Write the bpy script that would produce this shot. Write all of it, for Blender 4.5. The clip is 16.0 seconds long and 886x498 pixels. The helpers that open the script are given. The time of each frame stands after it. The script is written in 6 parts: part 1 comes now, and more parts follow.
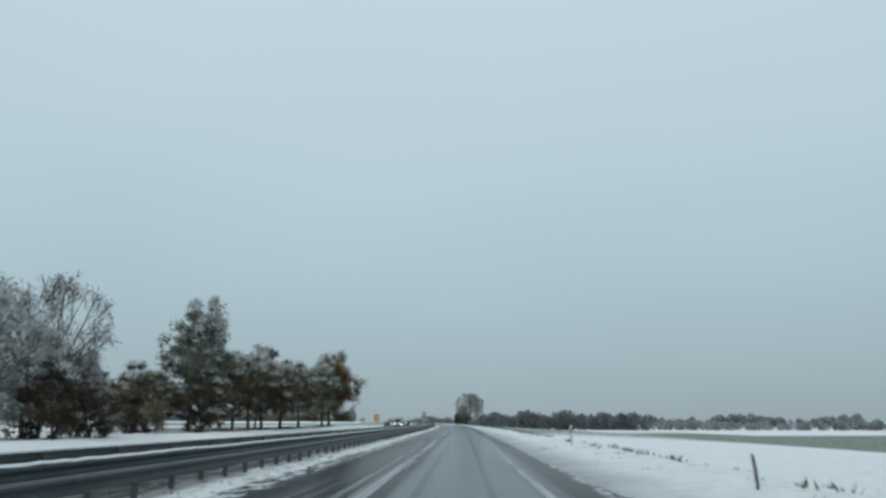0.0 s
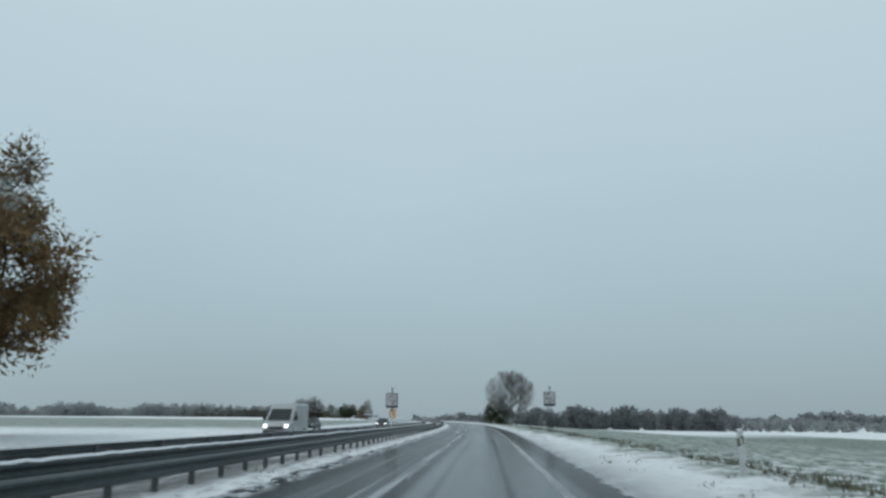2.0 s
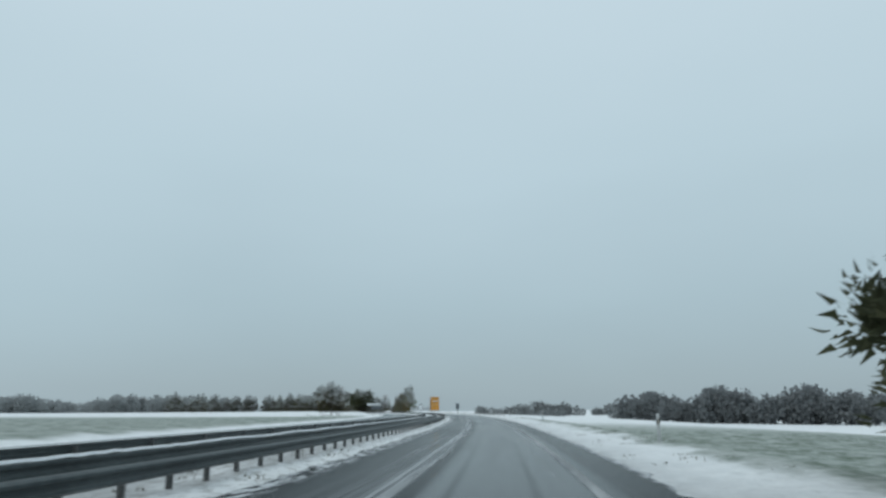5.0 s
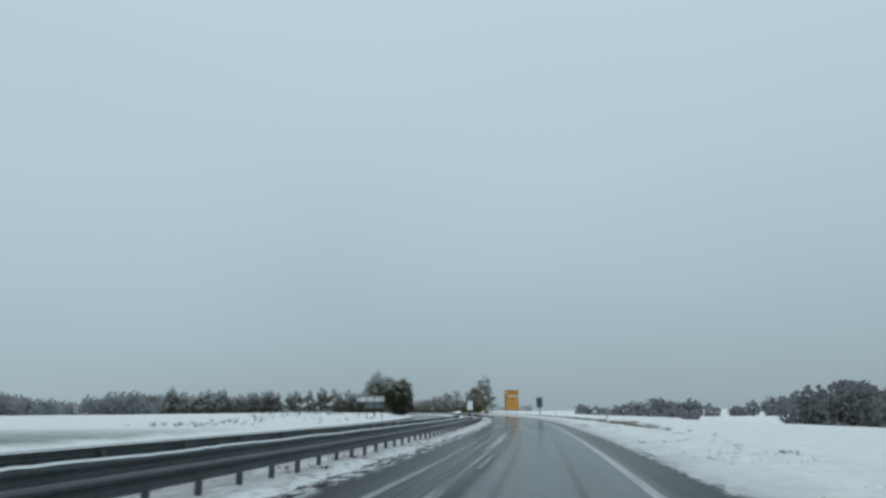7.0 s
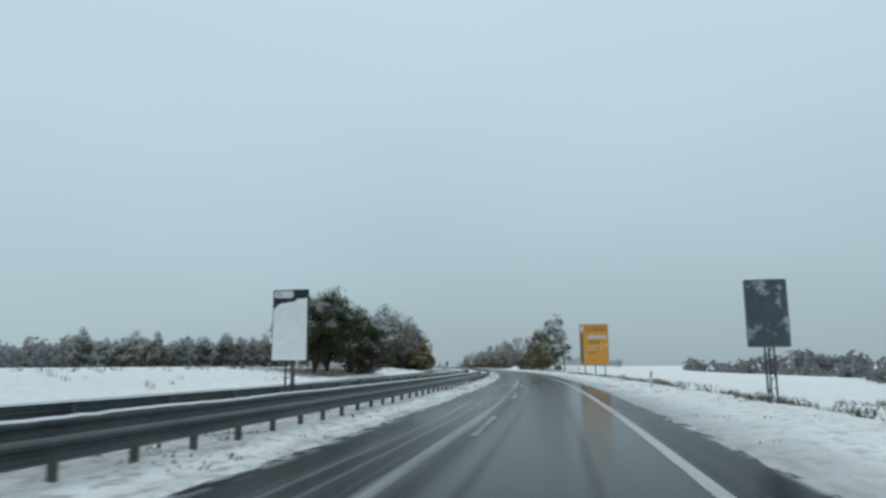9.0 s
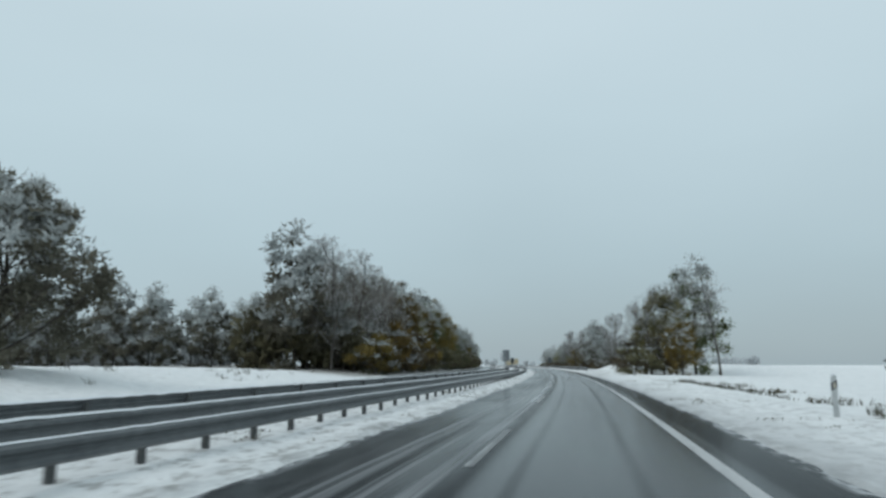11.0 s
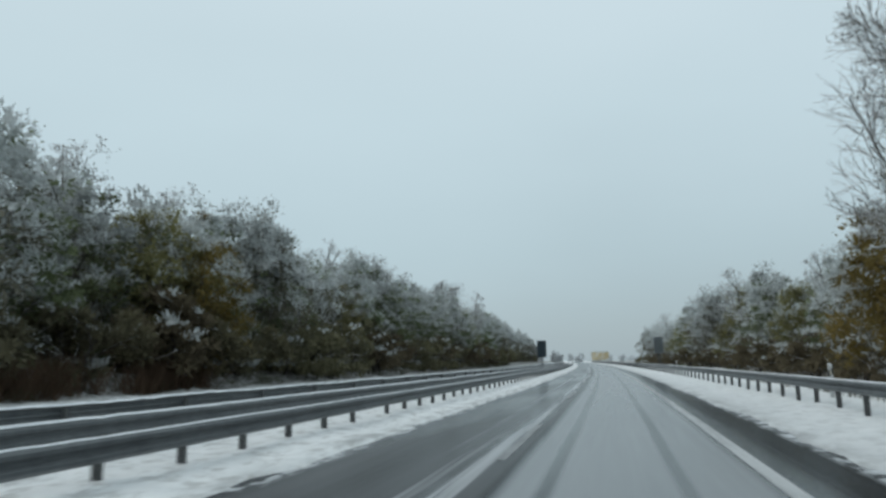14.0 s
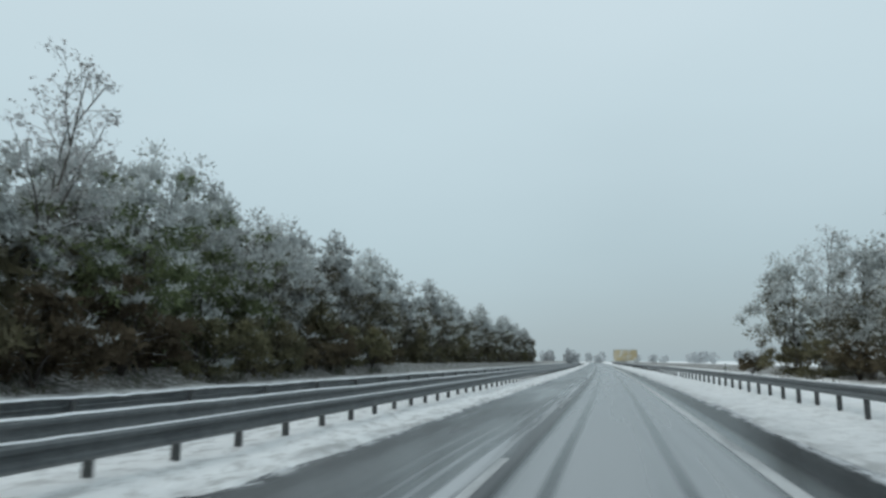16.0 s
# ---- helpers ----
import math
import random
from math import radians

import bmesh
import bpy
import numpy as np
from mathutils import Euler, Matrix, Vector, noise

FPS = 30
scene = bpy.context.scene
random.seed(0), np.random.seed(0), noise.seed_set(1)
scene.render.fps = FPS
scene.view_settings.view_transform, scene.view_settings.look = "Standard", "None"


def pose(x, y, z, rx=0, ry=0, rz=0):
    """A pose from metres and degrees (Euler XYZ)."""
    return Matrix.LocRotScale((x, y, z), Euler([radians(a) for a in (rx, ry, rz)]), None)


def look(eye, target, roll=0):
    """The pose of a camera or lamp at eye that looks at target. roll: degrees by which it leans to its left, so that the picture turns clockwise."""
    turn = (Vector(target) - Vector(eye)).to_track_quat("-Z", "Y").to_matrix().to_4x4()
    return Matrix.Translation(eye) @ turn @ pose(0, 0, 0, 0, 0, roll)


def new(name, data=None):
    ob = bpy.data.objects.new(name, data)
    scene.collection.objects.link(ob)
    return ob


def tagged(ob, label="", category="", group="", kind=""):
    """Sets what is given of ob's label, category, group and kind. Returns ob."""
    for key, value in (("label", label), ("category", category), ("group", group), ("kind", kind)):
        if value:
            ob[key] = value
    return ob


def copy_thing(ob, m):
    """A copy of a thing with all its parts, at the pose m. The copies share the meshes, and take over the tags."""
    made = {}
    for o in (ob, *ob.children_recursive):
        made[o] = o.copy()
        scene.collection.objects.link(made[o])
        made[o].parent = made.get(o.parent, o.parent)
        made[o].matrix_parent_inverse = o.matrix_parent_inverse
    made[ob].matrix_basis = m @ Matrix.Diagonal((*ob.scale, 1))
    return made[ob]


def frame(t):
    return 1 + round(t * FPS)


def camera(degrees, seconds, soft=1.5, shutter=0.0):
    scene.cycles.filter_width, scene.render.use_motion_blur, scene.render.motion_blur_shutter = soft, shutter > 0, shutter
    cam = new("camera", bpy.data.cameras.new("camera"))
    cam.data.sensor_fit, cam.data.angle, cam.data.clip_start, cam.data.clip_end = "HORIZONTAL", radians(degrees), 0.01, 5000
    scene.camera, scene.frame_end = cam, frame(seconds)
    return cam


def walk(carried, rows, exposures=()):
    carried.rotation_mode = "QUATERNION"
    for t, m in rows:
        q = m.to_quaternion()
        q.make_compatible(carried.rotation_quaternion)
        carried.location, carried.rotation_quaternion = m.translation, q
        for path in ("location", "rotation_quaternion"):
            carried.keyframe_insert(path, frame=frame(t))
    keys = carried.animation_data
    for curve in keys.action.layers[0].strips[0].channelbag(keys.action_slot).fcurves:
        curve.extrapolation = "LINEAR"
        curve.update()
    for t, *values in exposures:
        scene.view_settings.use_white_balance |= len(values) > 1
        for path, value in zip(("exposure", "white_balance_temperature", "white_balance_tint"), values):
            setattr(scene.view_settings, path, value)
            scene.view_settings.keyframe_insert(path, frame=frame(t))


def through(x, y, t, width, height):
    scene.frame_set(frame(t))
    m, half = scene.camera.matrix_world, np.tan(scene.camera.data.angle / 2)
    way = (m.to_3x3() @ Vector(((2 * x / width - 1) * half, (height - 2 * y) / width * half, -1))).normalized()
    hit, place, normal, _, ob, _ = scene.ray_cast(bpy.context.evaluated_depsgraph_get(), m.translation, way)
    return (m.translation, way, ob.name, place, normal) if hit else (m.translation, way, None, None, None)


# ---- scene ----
# ---------------------------------------------------------------- camera
cam = camera(64.2, 16.0, soft=2.8, shutter=0.05)
PATH = [
    (0, (0.041, -0.000, 0.861), (-0.2627, 9.7099, 3.2333), -0.07),
    (0.5, (0.128, 19.353, 0.861), (-0.2643, 29.0592, 3.2354), 0.32),
    (1, (-0.029, 38.660, 0.861), (-0.5980, 48.3652, 3.2046), 0.08),
    (1.5, (-0.175, 57.922, 0.861), (-0.8796, 67.6078, 3.2473), -0.06),
    (2, (-0.411, 77.138, 0.861), (-1.1968, 86.8303, 3.1946), 0.26),
    (2.5, (-0.708, 96.309, 0.861), (-1.5113, 105.9908, 3.2299), 0.10),
    (3, (-1.080, 115.433, 0.861), (-2.0283, 125.0956, 3.274), -0.31),
    (3.5, (-1.833, 134.503, 0.861), (-3.1287, 144.1316, 3.266), -0.59),
    (4, (-2.862, 153.514, 0.861), (-4.3807, 163.1122, 3.250), -0.60),
    (4.5, (-4.292, 172.483, 0.861), (-6.1120, 182.0380, 3.1819), -0.86),
    (5, (-6.029, 191.439, 0.861), (-7.8282, 201.0201, 3.0893), -0.54),
    (5.5, (-8.122, 210.373, 0.861), (-10.2359, 219.8909, 3.0835), -0.57),
    (6, (-10.576, 229.277, 0.861), (-13.0016, 238.7218, 3.0777), -0.61),
    (6.5, (-13.396, 248.144, 0.861), (-16.1381, 257.5030, 3.0720), -0.65),
    (7, (-16.590, 266.965, 0.861), (-19.6726, 276.2103, 3.1001), -0.72),
    (7.5, (-20.135, 285.737, 0.861), (-23.4882, 294.8900, 3.0908), -0.46),
    (8, (-24.105, 304.438, 0.861), (-27.7562, 313.5234, 2.8936), -0.88),
    (8.5, (-28.594, 323.050, 0.861), (-32.5263, 332.0795, 2.643), -0.55),
    (9, (-33.637, 341.559, 0.861), (-37.8681, 350.4708, 2.4998), -0.35),
    (9.5, (-39.210, 359.957, 0.861), (-43.8758, 368.6554, 2.4645), 0.47),
    (10, (-45.296, 378.233, 0.861), (-50.2793, 386.7529, 2.4664), 0.16),
    (10.5, (-51.869, 396.382, 0.861), (-57.0729, 404.7678, 2.4715), 0.05),
    (11, (-58.890, 414.404, 0.861), (-64.3108, 422.6508, 2.4766), -0.07),
    (11.5, (-66.321, 432.305, 0.861), (-71.9215, 440.4293, 2.4817), -0.19),
    (12, (-74.123, 450.090, 0.861), (-79.9145, 458.0861, 2.4493), -0.09),
    (12.5, (-82.331, 467.714, 0.861), (-88.3142, 475.5732, 2.4213), 0.01),
    (13, (-90.749, 485.239, 0.861), (-96.8888, 492.9693, 2.4540), 0.08),
    (13.5, (-99.356, 502.673, 0.861), (-105.6935, 510.2426, 2.4566), -0.34),
    (14, (-108.233, 519.975, 0.861), (-114.7264, 527.4128, 2.4453), -0.86),
    (14.5, (-117.386, 537.133, 0.861), (-124.0178, 544.4527, 2.4253), -0.35),
    (15, (-126.761, 554.173, 0.861), (-133.3753, 561.5086, 2.4215), -0.59),
    (15.5, (-136.314, 571.114, 0.861), (-142.9284, 578.4463, 2.4366), -0.11),
    (16, (-145.801, 588.093, 0.861), (-152.5543, 595.3004, 2.4258), -0.07),
]
EXPOSURES = [(0, -0.05, 6500, 10), (1.5, -0.06, 6500, 10), (3.0, -0.14, 6480, 10), (4.5, 0.0, 6500, 10), (7.0, -0.12, 6480, 10), (8.0, -0.12, 6480, 10), (9.0, 0.03, 6520, 10), (9.5, -0.06, 6520, 10), (12.0, 0.11, 6720, 11), (16.0, 0.11, 6720, 11)]
walk(cam, [(t, look(eye, target, roll)) for t, eye, target, roll in PATH], EXPOSURES)

# ---------------------------------------------------------------- world and light
world = bpy.data.worlds.new("overcast_sky")
scene.world = world
world.use_nodes = True
wt = world.node_tree
wt.nodes.clear()
w_out = wt.nodes.new("ShaderNodeOutputWorld")
w_add = wt.nodes.new("ShaderNodeAddShader")
w_cloud = wt.nodes.new("ShaderNodeBackground")
w_clear = wt.nodes.new("ShaderNodeBackground")
w_sky = wt.nodes.new("ShaderNodeTexSky")
w_sky.sky_type = "NISHITA"
w_sky.sun_disc = False
w_sky.sun_elevation = radians(28)
w_sky.sun_rotation = radians(160)
w_clear.inputs["Strength"].default_value = 0.005
wt.links.new(w_sky.outputs["Color"], w_clear.inputs["Color"])
w_co = wt.nodes.new("ShaderNodeTexCoord")
w_sep = wt.nodes.new("ShaderNodeSeparateXYZ")
wt.links.new(w_co.outputs["Generated"], w_sep.inputs[0])
w_map = wt.nodes.new("ShaderNodeMapping")
w_map.inputs["Scale"].default_value = (1.0, 1.0, 2.6)
wt.links.new(w_co.outputs["Generated"], w_map.inputs["Vector"])
w_noise = wt.nodes.new("ShaderNodeTexNoise")
w_noise.inputs["Scale"].default_value = 1.7
w_noise.inputs["Detail"].default_value = 4
w_noise.inputs["Roughness"].default_value = 0.45
wt.links.new(w_map.outputs[0], w_noise.inputs["Vector"])
w_mul = wt.nodes.new("ShaderNodeMath")
w_mul.operation = "MULTIPLY_ADD"
w_mul.inputs[1].default_value = 0.16
wt.links.new(w_noise.outputs["Fac"], w_mul.inputs[0])
wt.links.new(w_sep.outputs["Z"], w_mul.inputs[2])
w_ramp = wt.nodes.new("ShaderNodeValToRGB")
ramp = w_ramp.color_ramp
ramp.elements[0].position, ramp.elements[0].color = 0.0, (0.283, 0.366, 0.412, 1)
ramp.elements[1].position, ramp.elements[1].color = 1.0, (0.56, 0.66, 0.71, 1)
for pos, col in ((0.09, (0.305, 0.393, 0.440, 1)), (0.24, (0.385, 0.505, 0.56, 1)), (0.42, (0.475, 0.61, 0.675, 1)), (0.62, (0.545, 0.675, 0.745, 1))):
    e = ramp.elements.new(pos)
    e.color = col
wt.links.new(w_mul.outputs[0], w_ramp.inputs["Fac"])
# the cloud is thinner low down towards the north-west
w_dot = wt.nodes.new("ShaderNodeVectorMath")
w_dot.operation = "DOT_PRODUCT"
w_dot.inputs[1].default_value = (-0.906, 0.423, 0.0)
wt.links.new(w_co.outputs["Generated"], w_dot.inputs[0])
w_side = wt.nodes.new("ShaderNodeMapRange")
w_side.interpolation_type = "SMOOTHSTEP"
w_side.inputs[1].default_value, w_side.inputs[2].default_value = 0.74, 1.0
wt.links.new(w_dot.outputs["Value"], w_side.inputs[0])
w_low = wt.nodes.new("ShaderNodeMapRange")
w_low.inputs[1].default_value, w_low.inputs[2].default_value = 0.42, 0.0
wt.links.new(w_sep.outputs["Z"], w_low.inputs[0])
w_thin = wt.nodes.new("ShaderNodeMath")
w_thin.operation = "MULTIPLY"
wt.links.new(w_side.outputs[0], w_thin.inputs[0])
wt.links.new(w_low.outputs[0], w_thin.inputs[1])
w_gain = wt.nodes.new("ShaderNodeMath")
w_gain.operation = "MULTIPLY_ADD"
w_gain.inputs[1].default_value, w_gain.inputs[2].default_value = 0.15, 1.0
wt.links.new(w_thin.outputs[0], w_gain.inputs[0])
wt.links.new(w_gain.outputs[0], w_cloud.inputs["Strength"])
wt.links.new(w_ramp.outputs["Color"], w_cloud.inputs["Color"])
wt.links.new(w_cloud.outputs[0], w_add.inputs[0])
wt.links.new(w_clear.outputs[0], w_add.inputs[1])
wt.links.new(w_add.outputs[0], w_out.inputs["Surface"])

sun_data = bpy.data.lights.new("sun", "SUN")
sun_data.energy = 0.6
sun_data.angle = radians(35)
sun_data.color = (1.0, 0.97, 0.93)
sun = new("sun", sun_data)
sun.matrix_world = look((-20, 20, 60), (10, 60, 0))

# ---------------------------------------------------------------- the road's line
K = 0.59  # the whole place is drawn at this scale; all sizes below are in full metres
KNOT_S = [0, 65.5, 130.7, 195.7, 260.3, 324.8, 389.4, 454.0, 518.8, 583.8, 649.0, 714.5, 780.3, 846.2, 912.2, 978.1, 1044.0, 1110.0, 1175.9, 1307.8]
KNOT_A = [0, 0.44, 0.77, 1.51, 3.57, 5.7, 7.87, 10.13, 12.71, 15.97, 19.19, 21.94, 24.23, 26.09, 27.75, 28.87, 29.84, 30.52, 30.98, 31.27]
S_AX = np.arange(-400.0, 3000.0, 1.0)
A_AX = np.radians(np.interp(S_AX, KNOT_S, KNOT_A))
X_AX = np.concatenate(([0], np.cumsum((-np.sin(A_AX[1:]) - np.sin(A_AX[:-1])) / 2)))
Y_AX = np.concatenate(([0], np.cumsum((np.cos(A_AX[1:]) + np.cos(A_AX[:-1])) / 2)))
X_AX -= np.interp(0, S_AX, X_AX)
Y_AX -= np.interp(0, S_AX, Y_AX)


def bend(s):
    return np.interp(s, S_AX, A_AX)


def at(s, d, z=0.0):
    """The point s metres along the road and d metres to the right of the lane's middle."""
    a = bend(s)
    return Vector((float(np.interp(s, S_AX, X_AX) + d * np.cos(a)), float(np.interp(s, S_AX, Y_AX) + d * np.sin(a)), z))


def grid_points(s, d, z):
    """The same for arrays; far from the road its bends fade out."""
    a = bend(s) * np.exp(-np.maximum(np.abs(d) - 60, 0) / 300)
    return np.stack([np.interp(s, S_AX, X_AX) + d * np.cos(a), np.interp(s, S_AX, Y_AX) + d * np.sin(a), z], -1)


def step(x, a, b):
    t = np.clip((x - a) / (b - a), 0, 1)
    return t * t * (3 - 2 * t)


def wave(s, d, size, seed=0.0):
    """A soft uneven field between -1 and 1."""
    u, v = s / size, d / size
    return (np.sin(1.7 * u + 2.3 * np.sin(0.9 * v + seed) + seed) + np.sin(2.9 * v - 1.3 * np.sin(1.1 * u - seed)) + np.sin(1.9 * u + 2.4 * v + 3 * seed)) / 3


def ground_height(s, d):
    """The height of the snowy ground; the carriageways lie in it as shallow beds."""
    s, d = np.asarray(s, float), np.asarray(d, float)
    rough = 0.035 * wave(s, d, 0.55, 1.0) + 0.05 * wave(s, d, 2.1, 2.0)
    ragged = 0.22 * wave(s, d, 0.8, 4.0) + 0.22 * wave(s, d, 3.7, 5.0) + 0.15 * wave(s, d, 13.0, 7.0)
    # right verge
    r = d + 0.7 * ragged - 0.22 * step(s, 150, 220) * (1 - step(s, 420, 500))
    right = -0.1 + 0.16 * step(r, 2.85, 3.25) + 0.10 * step(r, 3.3, 5.0) + 0.10 * step(d, 5.2, 6.2) - 0.35 * step(d, 6.6, 9.0)
    right = right - 0.25 * step(d, 9, 30) - 0.7 * step(d, 6.8, 11.0) * (1 - step(s, 460, 540))
    right = right - 5.6 * step(d, 14, 130) * (1 - step(s, 790, 900))
    right = right - 4.6 * step(d, 36, 130) * step(s, 790, 900)
    bank = step(s, 836, 852) * (1 - step(s, 866, 886))
    right = right + bank * (0.3 * step(d, 4.0, 8.0) + 1.5 * step(d, 7.0, 14.0))
    wood = step(s, 940, 990)
    right = right + wood * 0.5 * step(d, 5.5, 12)
    # left verge, middle strip, the other carriageway
    l = -d + 0.8 * ragged - 0.55 * (1 - step(s, 480, 560))
    left = -0.1 + 0.15 * step(l, 4.35, 4.85) + 0.08 * step(l, 4.9, 6.2)
    left = left - 0.22 * step(-d, 11.9, 12.3) + 0.2 * step(l, 22.6, 23.1)
    raised = step(s, 520, 600) * (1 - step(s, 760, 830))
    left = left + raised * (0.9 * step(-d, 25, 32) + 0.35 * step(-d, 32, 70)) + 0.2 * step(-d, 23, 26)
    left = left + step(s, 790, 840) * 0.8 * step(-d, 23, 27)
    z = np.where(d > 0, right, left)
    off = (d > 3.1) | ((d < -4.7) & (d > -12.0)) | (d < -23.0)
    far = np.clip(np.abs(d) / 250, 0, 1)
    z = z + np.where(off, rough * (1 + 1.5 * step(np.abs(d), 6, 12)), 0) + far * 0.5 * wave(s, d, 120, 3.0)
    return z


# ---------------------------------------------------------------- materials
def material(name):
    m = bpy.data.materials.new(name)
    m.use_nodes = True
    t = m.node_tree
    return m, t, t.nodes["Principled BSDF"]


def node(t, kind, **inputs):
    n = t.nodes.new(kind)
    for key, value in inputs.items():
        n.inputs[key.replace("_", " ")].default_value = value
    return n


def math_node(t, op, a, b=None, clamp=False):
    n = t.nodes.new("ShaderNodeMath")
    n.operation = op
    n.use_clamp = clamp
    for i, v in enumerate((a, b)):
        if v is None:
            continue
        if isinstance(v, (int, float)):
            n.inputs[i].default_value = v
        else:
            t.links.new(v, n.inputs[i])
    return n.outputs[0]


def mix_colour(t, fac, a, b):
    n = t.nodes.new("ShaderNodeMix")
    n.data_type = "RGBA"
    for i, v in ((0, fac), (6, a), (7, b)):
        if isinstance(v, (int, float)):
            n.inputs[i].default_value = v
        elif isinstance(v, tuple):
            n.inputs[i].default_value = (*v, 1) if len(v) == 3 else v
        else:
            t.links.new(v, n.inputs[i])
    return n.outputs[2]


def ramp_node(t, fac, stops):
    n = t.nodes.new("ShaderNodeValToRGB")
    r = n.color_ramp
    r.elements[0].position, r.elements[-1].position = stops[0][0], stops[-1][0]
    for pos, _ in stops[1:-1]:
        r.elements.new(pos)
    for e, (pos, v) in zip(sorted(r.elements, key=lambda q: q.position), stops):
        e.color = (v, v, v, 1) if isinstance(v, (int, float)) else (*v, 1)
    t.links.new(fac, n.inputs["Fac"])
    return n.outputs["Color"]


def noise_node(t, vector, scale, detail=4.0, rough=0.55):
    n = node(t, "ShaderNodeTexNoise", Scale=scale, Detail=detail, Roughness=rough)
    if vector is not None:
        t.links.new(vector, n.inputs["Vector"])
    return n.outputs["Fac"]


def bump(t, shader, height, strength, distance=0.05):
    n = node(t, "ShaderNodeBump", Strength=strength, Distance=distance)
    t.links.new(height, n.inputs["Height"])
    t.links.new(n.outputs[0], shader.inputs["Normal"])


def road_uv(t):
    """The surface's own coordinates: metres across (x) and along (y) the road."""
    n = t.nodes.new("ShaderNodeUVMap")
    n.uv_map = "road"
    s = t.nodes.new("ShaderNodeSeparateXYZ")
    t.links.new(n.outputs[0], s.inputs[0])
    return n.outputs[0], s.outputs[0], s.outputs[1]


def scaled(t, vector, sx, sy, sz=1.0):
    n = t.nodes.new("ShaderNodeMapping")
    n.inputs["Scale"].default_value = (sx, sy, sz)
    t.links.new(vector, n.inputs["Vector"])
    return n.outputs[0]


def band(t, value, a, b, c, d):
    """0 below a, 1 from b to c, 0 above d."""
    up = t.nodes.new("ShaderNodeMapRange")
    up.interpolation_type = "SMOOTHSTEP"
    up.inputs[1].default_value, up.inputs[2].default_value = a, b
    down = t.nodes.new("ShaderNodeMapRange")
    down.interpolation_type = "SMOOTHSTEP"
    down.inputs[1].default_value, down.inputs[2].default_value = c, d
    down.inputs[3].default_value, down.inputs[4].default_value = 1, 0
    t.links.new(value, up.inputs[0])
    t.links.new(value, down.inputs[0])
    return math_node(t, "MULTIPLY", up.outputs[0], down.outputs[0])


def make_ground_material():
    m, t, b = material("snowy_ground")
    uv, d, s = road_uv(t)
    fine = noise_node(t, uv, 2.4, 7, 0.7)
    mid = noise_node(t, uv, 0.35, 5, 0.6)
    large = noise_node(t, scaled(t, uv, 0.02, 0.012), 1.0, 3)
    grit = ramp_node(t, noise_node(t, uv, 1.3, 6, 0.75), [(0.35, 0.0), (0.65, 1.0)])
    snow = mix_colour(t, math_node(t, "ADD", math_node(t, "MULTIPLY", mid, 0.5), math_node(t, "MULTIPLY", grit, 0.5)), (0.68, 0.715, 0.73), (0.94, 0.965, 0.97))
    # grass and weeds that come through the thin snow
    tufts = ramp_node(t, fine, [(0.0, 0.0), (0.53, 0.0), (0.66, 1.0), (1.0, 1.0)])
    weeds = mix_colour(t, noise_node(t, uv, 0.9, 3), (0.075, 0.085, 0.05), (0.17, 0.145, 0.10))
    verge = math_node(t, "MULTIPLY", band(t, d, 5.6, 6.6, 8.0, 10.5), band(t, s, -500, -400, 700, 760))
    verge = math_node(t, "MULTIPLY", verge, ramp_node(t, mid, [(0.0, 0.0), (0.40, 0.05), (0.62, 0.9), (1.0, 1.0)]))
    open_snow = math_node(t, "MULTIPLY", ramp_node(t, mid, [(0.0, 0.0), (0.55, 0.0), (0.75, 0.55), (1.0, 0.7)]), band(t, d, 9, 12, 2000, 2001))
    cover = math_node(t, "MULTIPLY", tufts, math_node(t, "MAXIMUM", verge, math_node(t, "MULTIPLY", open_snow, 0.5)))
    left = math_node(t, "MULTIPLY", band(t, d, -3000, -2900, -26, -23), ramp_node(t, mid, [(0.0, 0.0), (0.5, 0.1), (0.7, 0.7), (1.0, 0.8)]))
    cover = math_node(t, "MAXIMUM", cover, math_node(t, "MULTIPLY", left, tufts))
    under = math_node(t, "MAXIMUM", math_node(t, "MULTIPLY", band(t, s, 785, 800, 3000, 3001), band(t, d, -150, -140, -23.6, -22.3)), math_node(t, "MULTIPLY", band(t, s, 885, 900, 3000, 3001), band(t, d, 10, 13, 40, 45)))
    under = math_node(t, "MAXIMUM", under, math_node(t, "MULTIPLY", band(t, s, 660, 668, 700, 712), band(t, d, -36, -33, -25.8, -24.3)))
    cover = math_node(t, "MAXIMUM", cover, math_node(t, "MULTIPLY", under, ramp_node(t, fine, [(0.0, 0.2), (0.4, 0.5), (0.55, 0.9), (1.0, 1.0)])))
    litter = mix_colour(t, mid, (0.035, 0.03, 0.02), (0.075, 0.06, 0.04))
    colour = mix_colour(t, cover, snow, mix_colour(t, under, weeds, litter))
    # the young winter crop with snow between its rows
    reach = math_node(t, "SUBTRACT", s, math_node(t, "MULTIPLY", math_node(t, "ABSOLUTE", d), 0.32))
    edge_d = math_node(t, "ADD", math_node(t, "ADD", d, math_node(t, "MULTIPLY", band(t, s, 170, 225, 300, 345), 1.1)), math_node(t, "MULTIPLY", math_node(t, "SUBTRACT", noise_node(t, scaled(t, uv, 0.55, 0.22), 1.0, 5, 0.65), 0.5), 4.5))
    crop = math_node(t, "MULTIPLY", band(t, edge_d, 4.9, 6.6, 180, 186), math_node(t, "MULTIPLY", band(t, s, 108, 150, 9000, 9001), band(t, reach, -9000, -8999, 385, 470)))
    crop = math_node(t, "MAXIMUM", crop, math_node(t, "MULTIPLY", band(t, d, 60, 75, 400, 420), band(t, s, -400, -390, 380, 420)))
